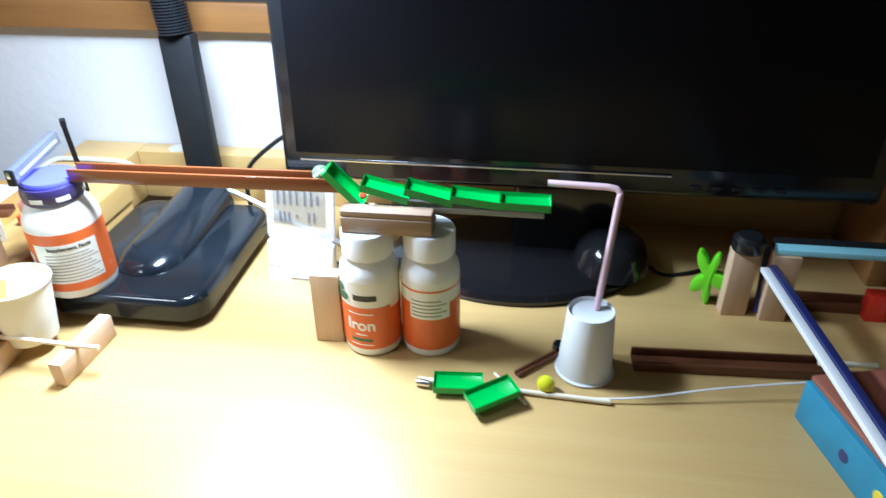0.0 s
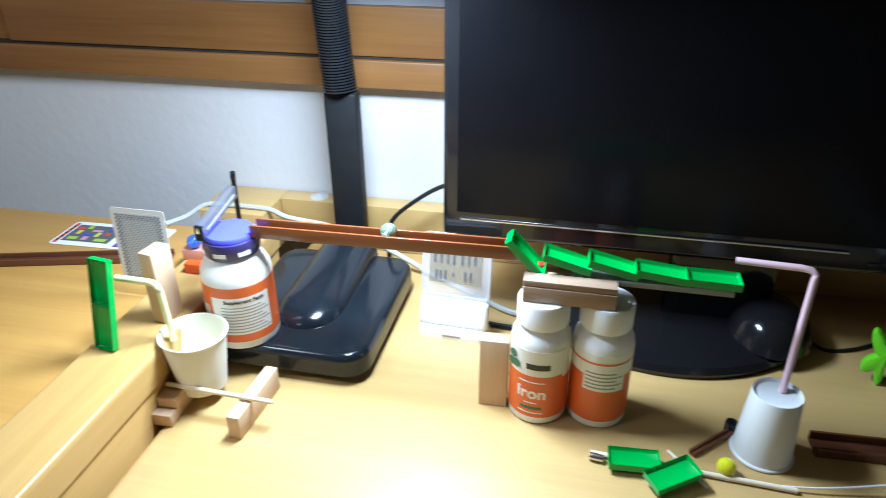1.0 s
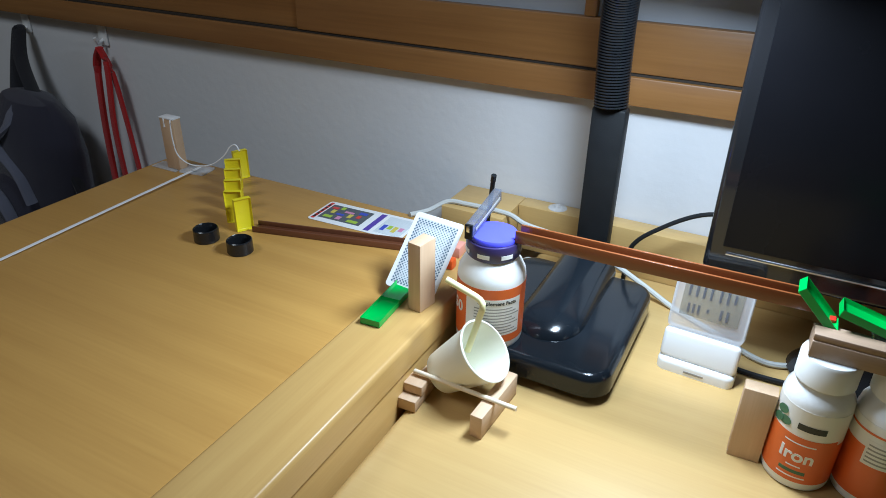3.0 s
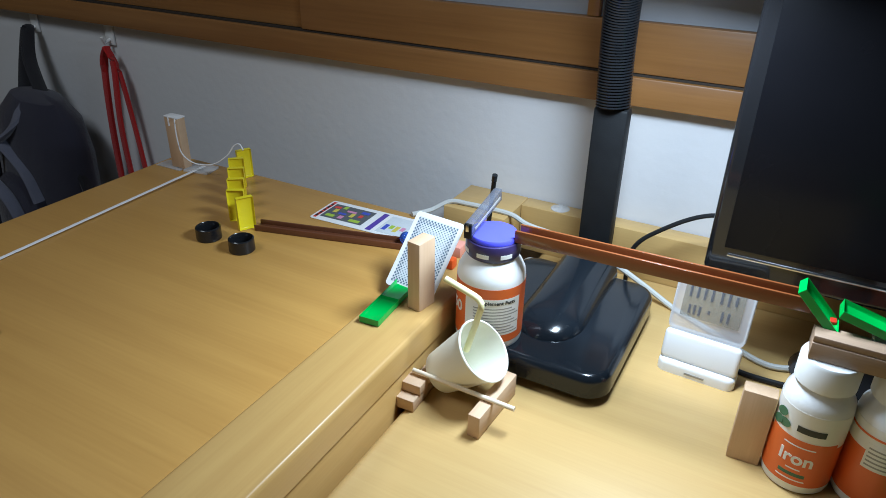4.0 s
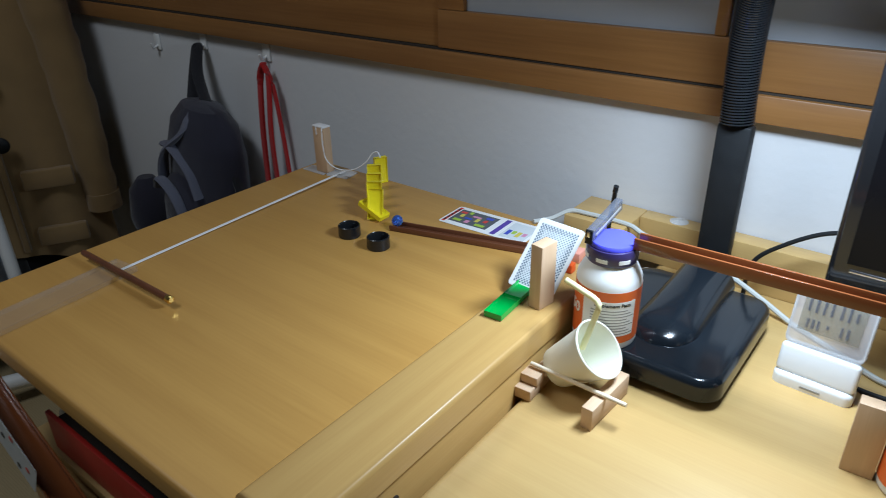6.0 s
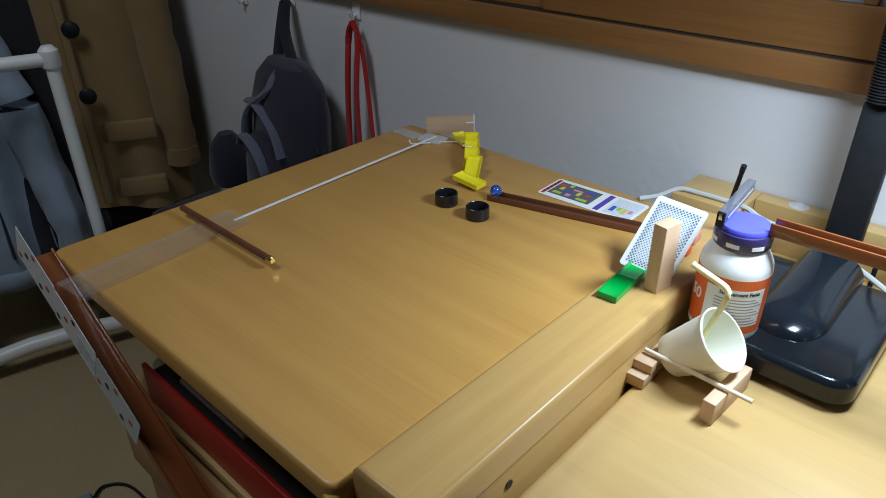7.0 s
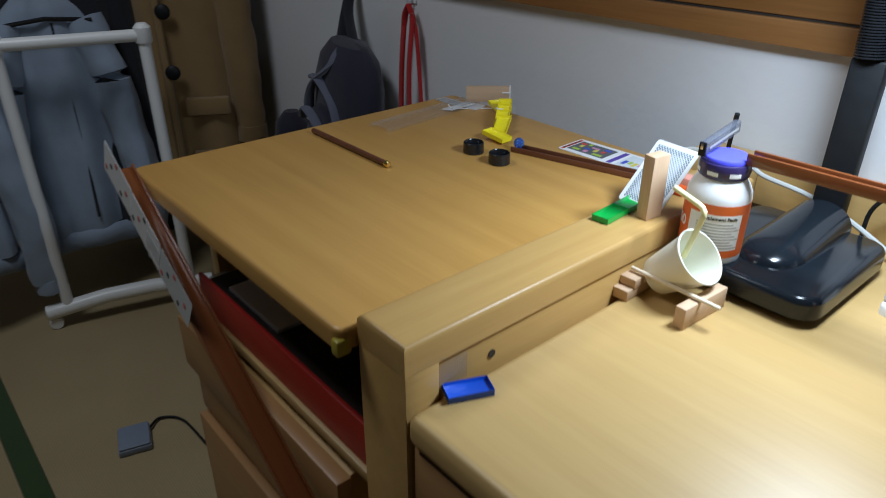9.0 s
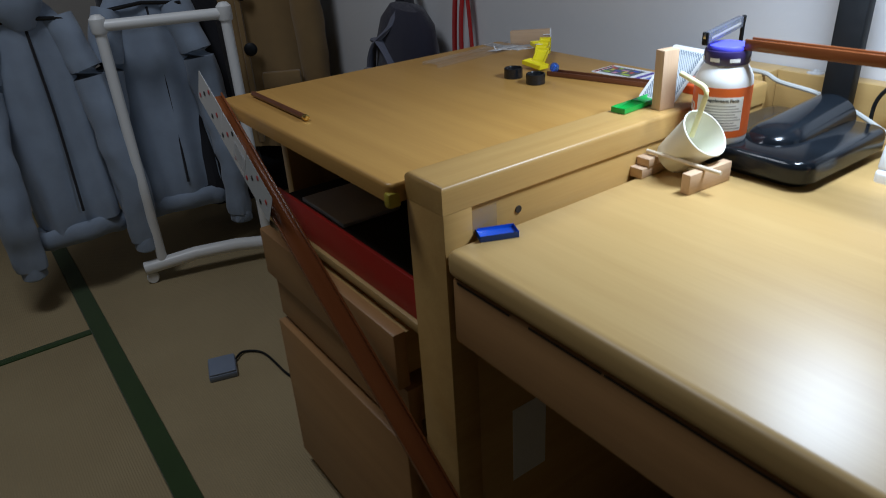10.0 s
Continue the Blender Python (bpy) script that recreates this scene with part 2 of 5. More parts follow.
def whole(name, bm, mat, place, label, category, rz=0, group="", kind=""):
    """One mesh that is a thing by itself."""
    ob = new(name, mesh_of(name, bm, mat))
    ob.matrix_world = pose(*place, 0, 0, rz)
    return tagged(ob, label, category, group, kind)


def box(x0, x1, y0, y1, z0, z1, bevel=0.0008, seg=2, bm=None):
    bm2 = bmesh.new()
    bmesh.ops.create_cube(bm2, size=1)
    for v in bm2.verts:
        v.co = Vector(((x0 + x1) / 2 + v.co.x * (x1 - x0), (y0 + y1) / 2 + v.co.y * (y1 - y0), (z0 + z1) / 2 + v.co.z * (z1 - z0)))
    if bevel:
        bmesh.ops.bevel(bm2, geom=bm2.edges[:], offset=bevel, segments=seg, profile=0.5, affect="EDGES")
    return joined(bm, bm2)


def joined(bm, bm2, m=None):
    if m is not None:
        bm2.transform(m)
    if bm is None:
        return bm2
    me = bpy.data.meshes.new("tmp")
    bm2.to_mesh(me)
    bm2.free()
    bm.from_mesh(me)
    bpy.data.meshes.remove(me)
    return bm


def lathe(profile, seg=40, bm=None, m=None):
    """Turns (radius, height) pairs about the z axis; radius 0 closes an end."""
    b = bmesh.new()
    rings = []
    for r, z in profile:
        if r < 1e-6:
            rings.append([b.verts.new((0, 0, z))])
        else:
            rings.append([b.verts.new((r * math.cos(2 * math.pi * i / seg), r * math.sin(2 * math.pi * i / seg), z)) for i in range(seg)])
    for a, c in zip(rings, rings[1:]):
        for i in range(seg):
            j = (i + 1) % seg
            if len(a) == 1 and len(c) > 1:
                b.faces.new((a[0], c[i], c[j]))
            elif len(c) == 1 and len(a) > 1:
                b.faces.new((a[i], a[j], c[0]))
            elif len(a) > 1:
                b.faces.new((a[i], a[j], c[j], c[i]))
    return joined(bm, b, m)


def tube(points, radius, seg=10, bm=None, smooth_steps=0, flat=1.0):
    """A round rod along a line of points, with closed ends."""
    pts = [Vector(p) for p in points]
    if smooth_steps:
        out = []
        ext = [2 * pts[0] - pts[1]] + pts + [2 * pts[-1] - pts[-2]]
        for i in range(1, len(ext) - 2):
            p0, p1, p2, p3 = ext[i - 1:i + 3]
            for k in range(smooth_steps):
                t = k / smooth_steps
                out.append(0.5 * (2 * p1 + (p2 - p0) * t + (2 * p0 - 5 * p1 + 4 * p2 - p3) * t * t + (3 * p1 - p0 - 3 * p2 + p3) * t ** 3))
        pts = out + [pts[-1]]
    b = bmesh.new()
    rings = []
    up = Vector((0, 0, 1))
    for i, p in enumerate(pts):
        d = (pts[min(i + 1, len(pts) - 1)] - pts[max(i - 1, 0)]).normalized()
        u = d.cross(up)
        u = d.cross(Vector((0, 1, 0))) if u.length < 0.2 else u
        u.normalize()
        v = u.cross(d).normalized()
        r = radius[i] if isinstance(radius, list) else radius
        rings.append([b.verts.new(p + r * (math.cos(2 * math.pi * k / seg) * u + flat * math.sin(2 * math.pi * k / seg) * v)) for k in range(seg)])
    for a, c in zip(rings, rings[1:]):
        for k in range(seg):
            b.faces.new((a[k], a[(k + 1) % seg], c[(k + 1) % seg], c[k]))
    b.faces.new(rings[0])
    b.faces.new(list(reversed(rings[-1])))
    return joined(bm, b)


def outline(pts, z0, z1, bevel=0.0, seg=2):
    """A flat outline raised into a solid."""
    b = bmesh.new()
    f = b.faces.new([b.verts.new((x, y, z0)) for x, y in pts])
    r = bmesh.ops.extrude_face_region(b, geom=[f])
    for v in r["geom"]:
        if isinstance(v, bmesh.types.BMVert):
            v.co.z = z1
    if bevel:
        top = [e for e in b.edges if all(abs(v.co.z - z1) < 1e-7 for v in e.verts)]
        bmesh.ops.bevel(b, geom=top, offset=bevel, segments=seg, profile=0.5, affect="EDGES")
    return b


def round_rect(x0, x1, y0, y1, r, n=8):
    pts = []
    for cx, cy, a in ((x1 - r, y1 - r, 0), (x0 + r, y1 - r, 90), (x0 + r, y0 + r, 180), (x1 - r, y0 + r, 270)):
        pts += [(cx + r * math.cos(radians(a + 90 * k / n)), cy + r * math.sin(radians(a + 90 * k / n))) for k in range(n + 1)]
    return pts


def words(text, size, mat, parent, m, name="lettering", bold=0.0):
    """Lettering as a thin raised mesh."""
    cu = bpy.data.curves.new(name, "FONT")
    cu.body, cu.size, cu.extrude, cu.offset = text, size, 0.00015, bold
    cu.align_x = "CENTER"
    tmp = new(name, cu)
    dg = bpy.context.evaluated_depsgraph_get()
    me = bpy.data.meshes.new_from_object(tmp.evaluated_get(dg))
    bpy.data.objects.remove(tmp)
    bpy.data.curves.remove(cu)
    me.materials.clear()
    me.materials.append(mat)
    ob = new(name, me)
    ob.parent = parent
    ob.matrix_basis = m
    return ob


def wrap(ob, radius):
    """Bends a flat mesh in its xz plane round an upright cylinder of that radius, facing -y."""
    for v in ob.data.vertices:
        co = ob.matrix_basis @ v.co
        a = co.x / radius
        r = radius + (-co.y)
        v.co = (r * math.sin(a), -r * math.cos(a), co.z)
    ob.matrix_basis = Matrix.Identity(4)
    return ob


def band(radius, a0, a1, z0, z1, thick=0.0002, seg=32, bm=None):
    """A curved patch on an upright cylinder; the angle 0 faces -y, degrees grow towards +x."""
    b = bmesh.new()
    cols = []
    for i in range(seg + 1):
        a = radians(a0 + (a1 - a0) * i / seg)
        s, c = math.sin(a), -math.cos(a)
        cols.append([b.verts.new((r * s, r * c, z)) for r, z in ((radius, z0), (radius, z1), (radius + thick, z1), (radius + thick, z0))])
    for p, q in zip(cols, cols[1:]):
        for k in range(4):
            b.faces.new((p[k], p[(k + 1) % 4], q[(k + 1) % 4], q[k]))
    b.faces.new(cols[0])
    b.faces.new(list(reversed(cols[-1])))
    return joined(bm, b)


# ---- the room ----
DESK, PANEL, LIDZ, WALL = 0.70, 0.768, 0.755, 0.925


def room():
    for name, x0, x1, y0, y1 in (("tatami_1", -2.9, 2.2, 0.012, WALL), ("tatami_2", -1.79, 2.2, -1.0, -0.036), ("tatami_3", -2.9, -1.80, -1.0, -0.036), ("tatami_4", -2.9, 2.2, -2.4, -1.03)):
        whole(name, box(x0, x1, y0, y1, -0.05, 0.0, 0.003), TATAMI, (0, 0, 0), "woven straw tatami mat on the floor", "tatami", kind="structure")
    whole("trim_1", box(-2.9, 2.2, -0.0355, 0.0115, -0.05, 0.002, 0.001), GREEN_CLOTH, (0, 0, 0), "dark green cloth border between tatami mats", "tatami border", kind="structure")
    whole("trim_2", box(-1.80, -1.772, -1.0, -0.037, -0.05, 0.003, 0.001), GREEN_CLOTH, (0, 0, 0), "dark green cloth border between tatami mats", "tatami border", kind="structure")
    whole("trim_3", box(-2.9, 2.2, -1.0295, -1.0005, -0.05, 0.002, 0.001), GREEN_CLOTH, (0, 0, 0), "dark green cloth border between tatami mats", "tatami border", kind="structure")
    whole("floor", box(-3.0, 2.3, -2.5, 0.95, -0.12, -0.052, 0), SHADE_AND_FLOOR, (0, 0, 0), "dark wooden subfloor under the mats", "floor", kind="structure")
    # north wall, in two pieces under and over the window
    w = box(-2.9, 2.2, WALL, WALL + 0.12, -0.05, 0.957, 0)
    w = box(-2.9, 2.2, WALL, WALL + 0.12, 1.75, 2.4, 0, bm=w)
    w = box(-2.9, -1.0, WALL, WALL + 0.12, 0.9575, 1.7495, 0, bm=w)
    w = box(1.2, 2.2, WALL, WALL + 0.12, 0.9575, 1.7495, 0, bm=w)
    whole("wall_north", w, WALLPAINT, (0, 0, 0), "rough white plaster wall behind the desk", "wall", kind="structure")
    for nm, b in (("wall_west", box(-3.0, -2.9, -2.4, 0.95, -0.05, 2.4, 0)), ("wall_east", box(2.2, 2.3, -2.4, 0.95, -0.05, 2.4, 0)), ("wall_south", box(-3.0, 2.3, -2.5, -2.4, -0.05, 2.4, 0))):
        whole(nm, b, SHADED_WALL, (0, 0, 0), "plain plaster wall of the room, dimness put into its colour", "wall", kind="structure")
    whole("ceiling", box(-3.0, 2.3, -2.5, 0.95, 2.4, 2.46, 0), CEIL, (0, 0, 0), "plain boarded ceiling", "ceiling", kind="structure")


def window():
    w = base("window_1", (0, 0, 0), "wooden sliding window with a deep sill and pale panes", "window", kind="structure")
    f = WALL - 0.001
    part("window_sill", box(-2.85, 1.3, 0.905, f, 0.9195, 0.9536, 0.002), FRAME_WOOD, w)
    part("sill_top", box(-1.0, 1.2, WALL - 0.0005, WALL + 0.10, 0.958, 0.974, 0.001), FRAME_WOOD, w)
    # solid black strip, the shade of the gap over the sill as colour
    part("gap_shade_strip", box(-2.85, 1.3, 0.911, f, 0.9538, 0.9573, 0), SHADE_AND_FLOOR, w, "black strip that stands for the shadow gap along the sill")
    part("wall_rail", box(-2.85, -0.811, 0.9145, f, 0.9575, 1.16, 0.002), FRAME_WOOD, w)
    part("bottom_rail", box(-0.810, 1.2, 0.9085, f, 0.9575, 1.0155, 0.002), FRAME_WOOD, w)
    part("side_stile", box(-0.810, -0.76, 0.9095, f, 1.0157, 1.74, 0.002), FRAME_WOOD, w)
    part("mullion", box(-0.383, -0.368, 0.9105, f, 1.0157, 1.74, 0.002), FRAME_WOOD, w)
    for a, c in ((-0.7595, -0.3835), (-0.3675, 1.2)):
        part("pane", box(a, c, 0.918, 0.922, 1.0158, 1.74, 0), PANE, w, "pale frosted pane")
    part("head_rail", box(-1.0, 1.2, 0.89, f, 1.7405, 1.80, 0.002), FRAME_WOOD, w)


room()
window()


def desk():
    d = base("desk", (0, 0, 0), "honey-coloured oak writing desk with a drawer below the top", "desk")
    top = box(-0.4080, 0.95, 0.2285, WALL - 0.003, 0.667, DESK, 0.011, 4)
    part("desktop", top, OAK_X, d)
    part("drawer_front", box(-0.405, 0.95, 0.2345, 0.262, 0.582, 0.6650, 0.004), DRAWER_WOOD, d)
    part("drawer_seam", box(-0.400, 0.94, 0.239, 0.26, 0.6652, 0.6668, 0), SHADE_AND_FLOOR, d)
    for x0, x1 in ((-0.395, -0.31), (-0.282, -0.19), (-0.187, 0.30)):
        part("finger_slot", box(x0, x1, 0.2339, 0.2344, 0.6606, 0.6628, 0), SHADE_AND_FLOOR, d, "thin dark slot along the drawer top")
    part("back_board", box(0.10, 0.9495, 0.885, 0.8925, 0.7662, 1.02, 0.001), FRAME_WOOD, d, "brown back board behind the monitor")
    part("upright_board", box(0.44, 0.46, 0.78, 0.884, DESK + 0.0002, 1.25, 0.002), FRAME_WOOD, d, "brown upright board beside the monitor")
    part("drawer_box", box(-0.39, 0.92, 0.2625, 0.66, 0.602, 0.6635, 0.002), OAK_X, d)
    part("side_panel", box(0.95, 0.985, 0.25, WALL - 0.003, 0, 0.70, 0.004), OAK_Z, d)
    part("modesty_panel", box(-0.40, 0.9495, 0.79, 0.81, 0.08, 0.60, 0.002), OAK_X, d)
    # tray box at the back of the top
    z = DESK + 0.0002
    part("tray_end", box(-0.530, -0.440, 0.838, WALL - 0.003, z, 0.766, 0.0015), OAK_X, d)
    part("tray_back", box(-0.4395, 0.9495, 0.893, WALL - 0.003, z, 0.766, 0.0012), OAK_X, d)


def side_panel():
    p = base("side_cabinet", (0, 0, 0), "oak desk pedestal with a lifted lid and open drawers", "cabinet")
    part("panel_board", box(-0.4785, -0.4118, 0.2695, 0.8150, 0, 0.7365, 0.001), OAK_Y, p, "set-back inner board of the panel")
    part("top_rail", outline([(-0.4785, 0.2310), (-0.4092, 0.2310), (-0.4092, 0.8155), (-0.4785, 0.8155)], 0.7366, PANEL, 0.0058, 4), OAK_Y, p, "thick top rail with a rounded worn edge")
    part("front_post", box(-0.4785, -0.4092, 0.2310, 0.2692, 0, 0.7365, 0.0009, 2), OAK_Y, p)
    # thin pale strip puts the highlight along the lid joint into colour
    part("edge_highlight", box(-0.4800, -0.4788, 0.2330, 0.8150, 0.735, PANEL - 0.0075, 0.0003), BEECH_Y, p, "pale strip that stands for the edge highlight beside the lid")
    part("paper_slip", box(-0.4117, -0.4112, 0.325, 0.385, 0.300, 0.425, 0), CARD_WHITE, p, "white paper slip under the desk", pose(0, 0, 0))
    # small screw hole, seen as a dark plug on the panel face
    hole = lathe([(0, 0.0), (0.0045, 0.0), (0.0045, 0.0009), (0.0028, 0.0011), (0, 0.0004)], 20)
    part("screw_hole", hole, SHADE_AND_FLOOR, p, "dark round screw hole", pose(-0.4117, 0.337, 0.712, 0, 90, 0))
    part("cover_strip", box(-0.4117, -0.4113, 0.271, 0.305, 0.702, 0.730, 0.0004), THIN_FILM, p, "clear tape on the panel")
    part("lid", outline(round_rect(-1.008, -0.4805, 0.212, 0.815, 0.014), LIDZ - 0.022, LIDZ, 0.005, 3), LID, p, "wide orange-brown veneered lid")
    part("far_panel", box(-1.0, -0.975, 0.30, 0.80, 0, LIDZ - 0.0225, 0.002), OAK_Z, p)
    part("back_panel", box(-0.9745, -0.479, 0.80, 0.812, 0.02, LIDZ - 0.0225, 0.002), OAK_X, p)
    part("shelf_board", box(-0.9745, -0.479, 0.2405, 0.7995, 0.541, 0.556, 0.002), OAK_X, p)
    part("end_cap", box(-0.4925, -0.4802, 0.2095, 0.226, 0.727, 0.745, 0.003), plain("end_tape", (0.42, 0.34, 0.03), 0.4), p, "yellowish tape on the lid's corner")
    for z0, z1, y0 in ((0.452, 0.5405, 0.214), (0.362, 0.445, 0.227), (0.034, 0.352, 0.217)):
        dr = part("drawer", box(-0.945, -0.5120, y0, y0 + 0.02, z0, z1, 0.003), DRAWER_WOOD, p)
        part("drawer_body", box(-0.935, -0.525, y0 + 0.0202, 0.76, z0 + 0.01, z1 - 0.012, 0.001), OAK_Y, dr)


desk()
side_panel()

# ---- the lamp, the screen and other things at the back ----


def desk_lamp():
    L = base("desk_lamp", (-0.318, 0.72, DESK), "black desk lamp with a broad base and ribbed gooseneck", "lamp")
    part("lamp_base", outline(round_rect(-0.084, 0.084, -0.104, 0.104, 0.026), 0.011, 0.036, 0.009, 4), SLATE, L)
    part("base_foot", outline(round_rect(-0.070, 0.070, -0.088, 0.092, 0.022), 0.0, 0.0108), BLACK_MATT, L)
    # long rounded hump that runs back to the stem
    hb = bmesh.new()
    rows = []
    for i in range(25):
        s = i / 24
        y = -0.070 + 0.174 * s
        e = math.sqrt(max(0.0, 1 - (1 - min(1, s / 0.28)) ** 2))
        w, hh = (0.0375 - 0.002 * s) * e, (0.0165 + 0.013 * s) * e
        rows.append([hb.verts.new((w * math.cos(math.pi * k / 20), y, 0.0335 + hh * math.sin(math.pi * k / 20) ** 0.9)) for k in range(21)])
    for p, q in zip(rows[1:], rows[2:]):
        for k in range(20):
            hb.faces.new((p[k], p[k + 1], q[k + 1], q[k]))
    tip = hb.verts.new((0, -0.0702, 0.0336))
    for k in range(20):
        hb.faces.new((tip, rows[1][k + 1], rows[1][k]))
    hb.faces.new(rows[-1])
    for v in rows[0]:
        hb.verts.remove(v)
    part("hump", hb, SLATE, L)
    part("switch", box(0.000, 0.026, -0.0925, -0.088, 0.0332, 0.0350, 0.0006), BLACK_MATT, L)
    part("indicator", lathe([(0, 0.0014), (0.0012, 0.001), (0.0016, 0)], 12), RED, L, "tiny red indicator", pose(-0.008, -0.086, 0.0338))
    part("stem", box(-0.0195, 0.0195, 0.1055, 0.126, 0.0002, 0.236, 0.004), BLACK_MATT, L)
    # ribbed gooseneck
    path = []
    for i in range(73):
        t = i / 72
        path.append((-0.0005 - 0.014 * t + 0.05 * t ** 3, 0.115 - 0.02 * t ** 2 - 0.12 * t ** 4, 0.236 + 0.235 * t - 0.015 * t ** 3))
    fine, rad = [], []
    for a, c in zip(path, path[1:]):
        for k in range(4):
            s = k / 4
            fine.append(tuple(a[j] + (c[j] - a[j]) * s for j in range(3)))
            rad.append(0.0165 if k in (0, 1) else 0.0190)
    part("gooseneck", tube(fine, rad, 24), BLACK, L)
    lit = Matrix.Translation((0.318, -0.72, -DESK)) @ look((-0.238, 0.660, 1.125), (-0.262, 0.515, 0.70))
    part("light_panel", box(-0.045, 0.045, -0.080, 0.080, 0.003, 0.020, 0.003), WHITE, L, "white light panel under the lamp head", lit)
    head = box(-0.10, 0.10, -0.50, 0.06, 0.0, 0.022, 0.009, 3)
    part("lamp_head", head, SLATE, L, "", pose(0.07, 0.02, 0.472, -5.5, 0, -4))


def monitor():
    M = base("monitor", (0.115, 0.757, DESK), "large black glossy computer monitor, switched off", "monitor")
    tilt = pose(0, 0, 0.106, -3, 0, 0)
    body = part("housing", box(-0.300, 0.300, 0.0, 0.035, 0.0, 0.38, 0.006, 3), BEZEL, M, "", tilt)
    part("screen", box(-0.284, 0.284, -0.0015, 0.0005, 0.030, 0.365, 0.0004), SCREEN, body, "dark matt screen")
    # metal strip in place of the highlight on the glossy lower bezel
    part("bezel_highlight", box(-0.280, 0.10, -0.0022, -0.0002, 0.0215, 0.0235, 0.0003), METAL, body, "thin bright line that stands for the highlight on the bezel")
    for i in range(5):
        part("button", box(0.12 + 0.02 * i, 0.13 + 0.02 * i, -0.002, 0.0, 0.010, 0.013, 0.0004), BLACK_MATT, body)
    part("neck", box(-0.055, 0.055, 0.036, 0.062, 0.012, 0.20, 0.006), BEZEL, M)
    b = lathe([(0.0, 0.016), (0.75, 0.0155), (0.95, 0.012), (1.0, 0.006), (0.985, 0.0), (0, 0)], 48)
    for v in b.verts:
        e = abs(v.co.x) ** 2.2
        v.co.x, v.co.y = v.co.x * 0.145, v.co.y * 0.080 * (1 + 0.15 * (1 - e))
    part("stand", b, BEZEL, M, "", pose(-0.053, 0.03, 0.0))
    k = lathe([(0.0, 0.038), (0.5, 0.034), (0.85, 0.02), (1.0, 0.0)], 32)
    for v in k.verts:
        v.co.x, v.co.y = v.co.x * 0.042, v.co.y * 0.052
    part("stand_boss", k, BEZEL, M, "", pose(0.055, 0.022, 0.0145))


def weather_station():
    W = base("weather_station", (-0.166, 0.724, DESK), "small white digital clock with a clear upper frame", "clock", rz=-3)
    part("foot", outline(round_rect(-0.039, 0.039, -0.011, 0.018, 0.009), 0, 0.014, 0.005, 4), WHITE, W)
    body = part("body", box(-0.0385, 0.0385, -0.007, 0.006, 0.0, 0.033, 0.005, 4), WHITE, W, "", pose(0, 0.0, 0.012, -12, 0, 0))
    fr = outline(round_rect(-0.0375, 0.0375, 0.0335, 0.104, 0.006), -0.004, 0.004)
    panel = part("clear_panel", fr, CLEAR_FILM, W, "clear see-through panel", pose(0, 0.0, 0.012, -12, 0, 0) @ pose(0, 0, 0, 90, 0, 0))
    rim = tube([(x, y, 0) for x, y in round_rect(-0.037, 0.037, 0.035, 0.104, 0.006, 4)] + [(0.037, 0.098, 0)], 0.0016, 8)
    part("panel_rim", rim, FROST, panel, "cloudy rounded rim")
    screen = part("lcd", box(-0.029, 0.029, -0.0012, 0.0, 0.052, 0.096, 0.0003), film_clear("lcd_grey", (0.26, 0.25, 0.20), 0.34, 0.2), W, "grey liquid crystal window", pose(0, -0.0045, 0.012, -12, 0, 0))
    for x0, z0, h in ((-0.024, 0.074, 0.016), (-0.017, 0.074, 0.016), (-0.010, 0.074, 0.016), (-0.003, 0.074, 0.016), (0.006, 0.074, 0.016), (0.013, 0.074, 0.016), (0.020, 0.076, 0.010), (-0.022, 0.056, 0.010), (-0.017, 0.056, 0.010), (-0.012, 0.056, 0.010), (-0.003, 0.060, 0.004), (0.010, 0.056, 0.011), (0.016, 0.056, 0.011)):
        part("digit_bar", box(x0, x0 + 0.0024, -0.0016, -0.0013, z0, z0 + h, 0), CLIP_GREY, screen)
    part("marking", box(-0.010, 0.010, -0.0115, -0.0111, 0.004, 0.0062, 0), LABEL_GREY, W)


def cable(name, pts, r, mat, label):
    whole(name, tube(pts, r, 8, None, 8), mat, (0, 0, 0), label, "cable")


def back_cables():
    cable("power_cable", [(-0.280, 0.862, 0.703), (-0.277, 0.860, 0.756), (-0.248, 0.86, 0.790), (-0.196, 0.86, 0.822), (-0.13, 0.85, 0.83), (-0.10, 0.84, 0.825)], 0.0028, BLACK_MATT, "black cable bowing behind the monitor")
    cable("black_cable", [(-0.15, 0.752, 0.7035), (-0.11, 0.746, 0.7035), (-0.06, 0.752, 0.7035), (-0.02, 0.78, 0.7035)], 0.003, BLACK_MATT, "black cable lying on the desktop")
    cable("thin_black_cable", [(0.20, 0.79, 0.715), (0.225, 0.775, 0.7025), (0.255, 0.78, 0.7025), (0.29, 0.80, 0.7025)], 0.002, BLACK_MATT, "thin black cable under the monitor")
    cable("white_cable", [(-0.560, 0.805, 0.7585), (-0.545, 0.83, 0.7585), (-0.525, 0.848, 0.769), (-0.500, 0.852, 0.7695), (-0.470, 0.853, 0.7695), (-0.436, 0.853, 0.768), (-0.411, 0.852, 0.7595), (-0.354, 0.853, 0.752), (-0.300, 0.852, 0.737), (-0.252, 0.846, 0.7185), (-0.212, 0.836, 0.7040), (-0.165, 0.810, 0.7035), (-0.105, 0.775, 0.7035), (-0.06, 0.790, 0.7035)], 0.0034, CABLE_GREY, "pale cable crossing from the lid along the tray")
    cable("short_white_cable", [(-0.415, 0.850, 0.7035), (-0.400, 0.842, 0.716), (-0.380, 0.836, 0.716), (-0.360, 0.835, 0.7035)], 0.0032, CABLE_GREY, "white cable end behind the lamp base")


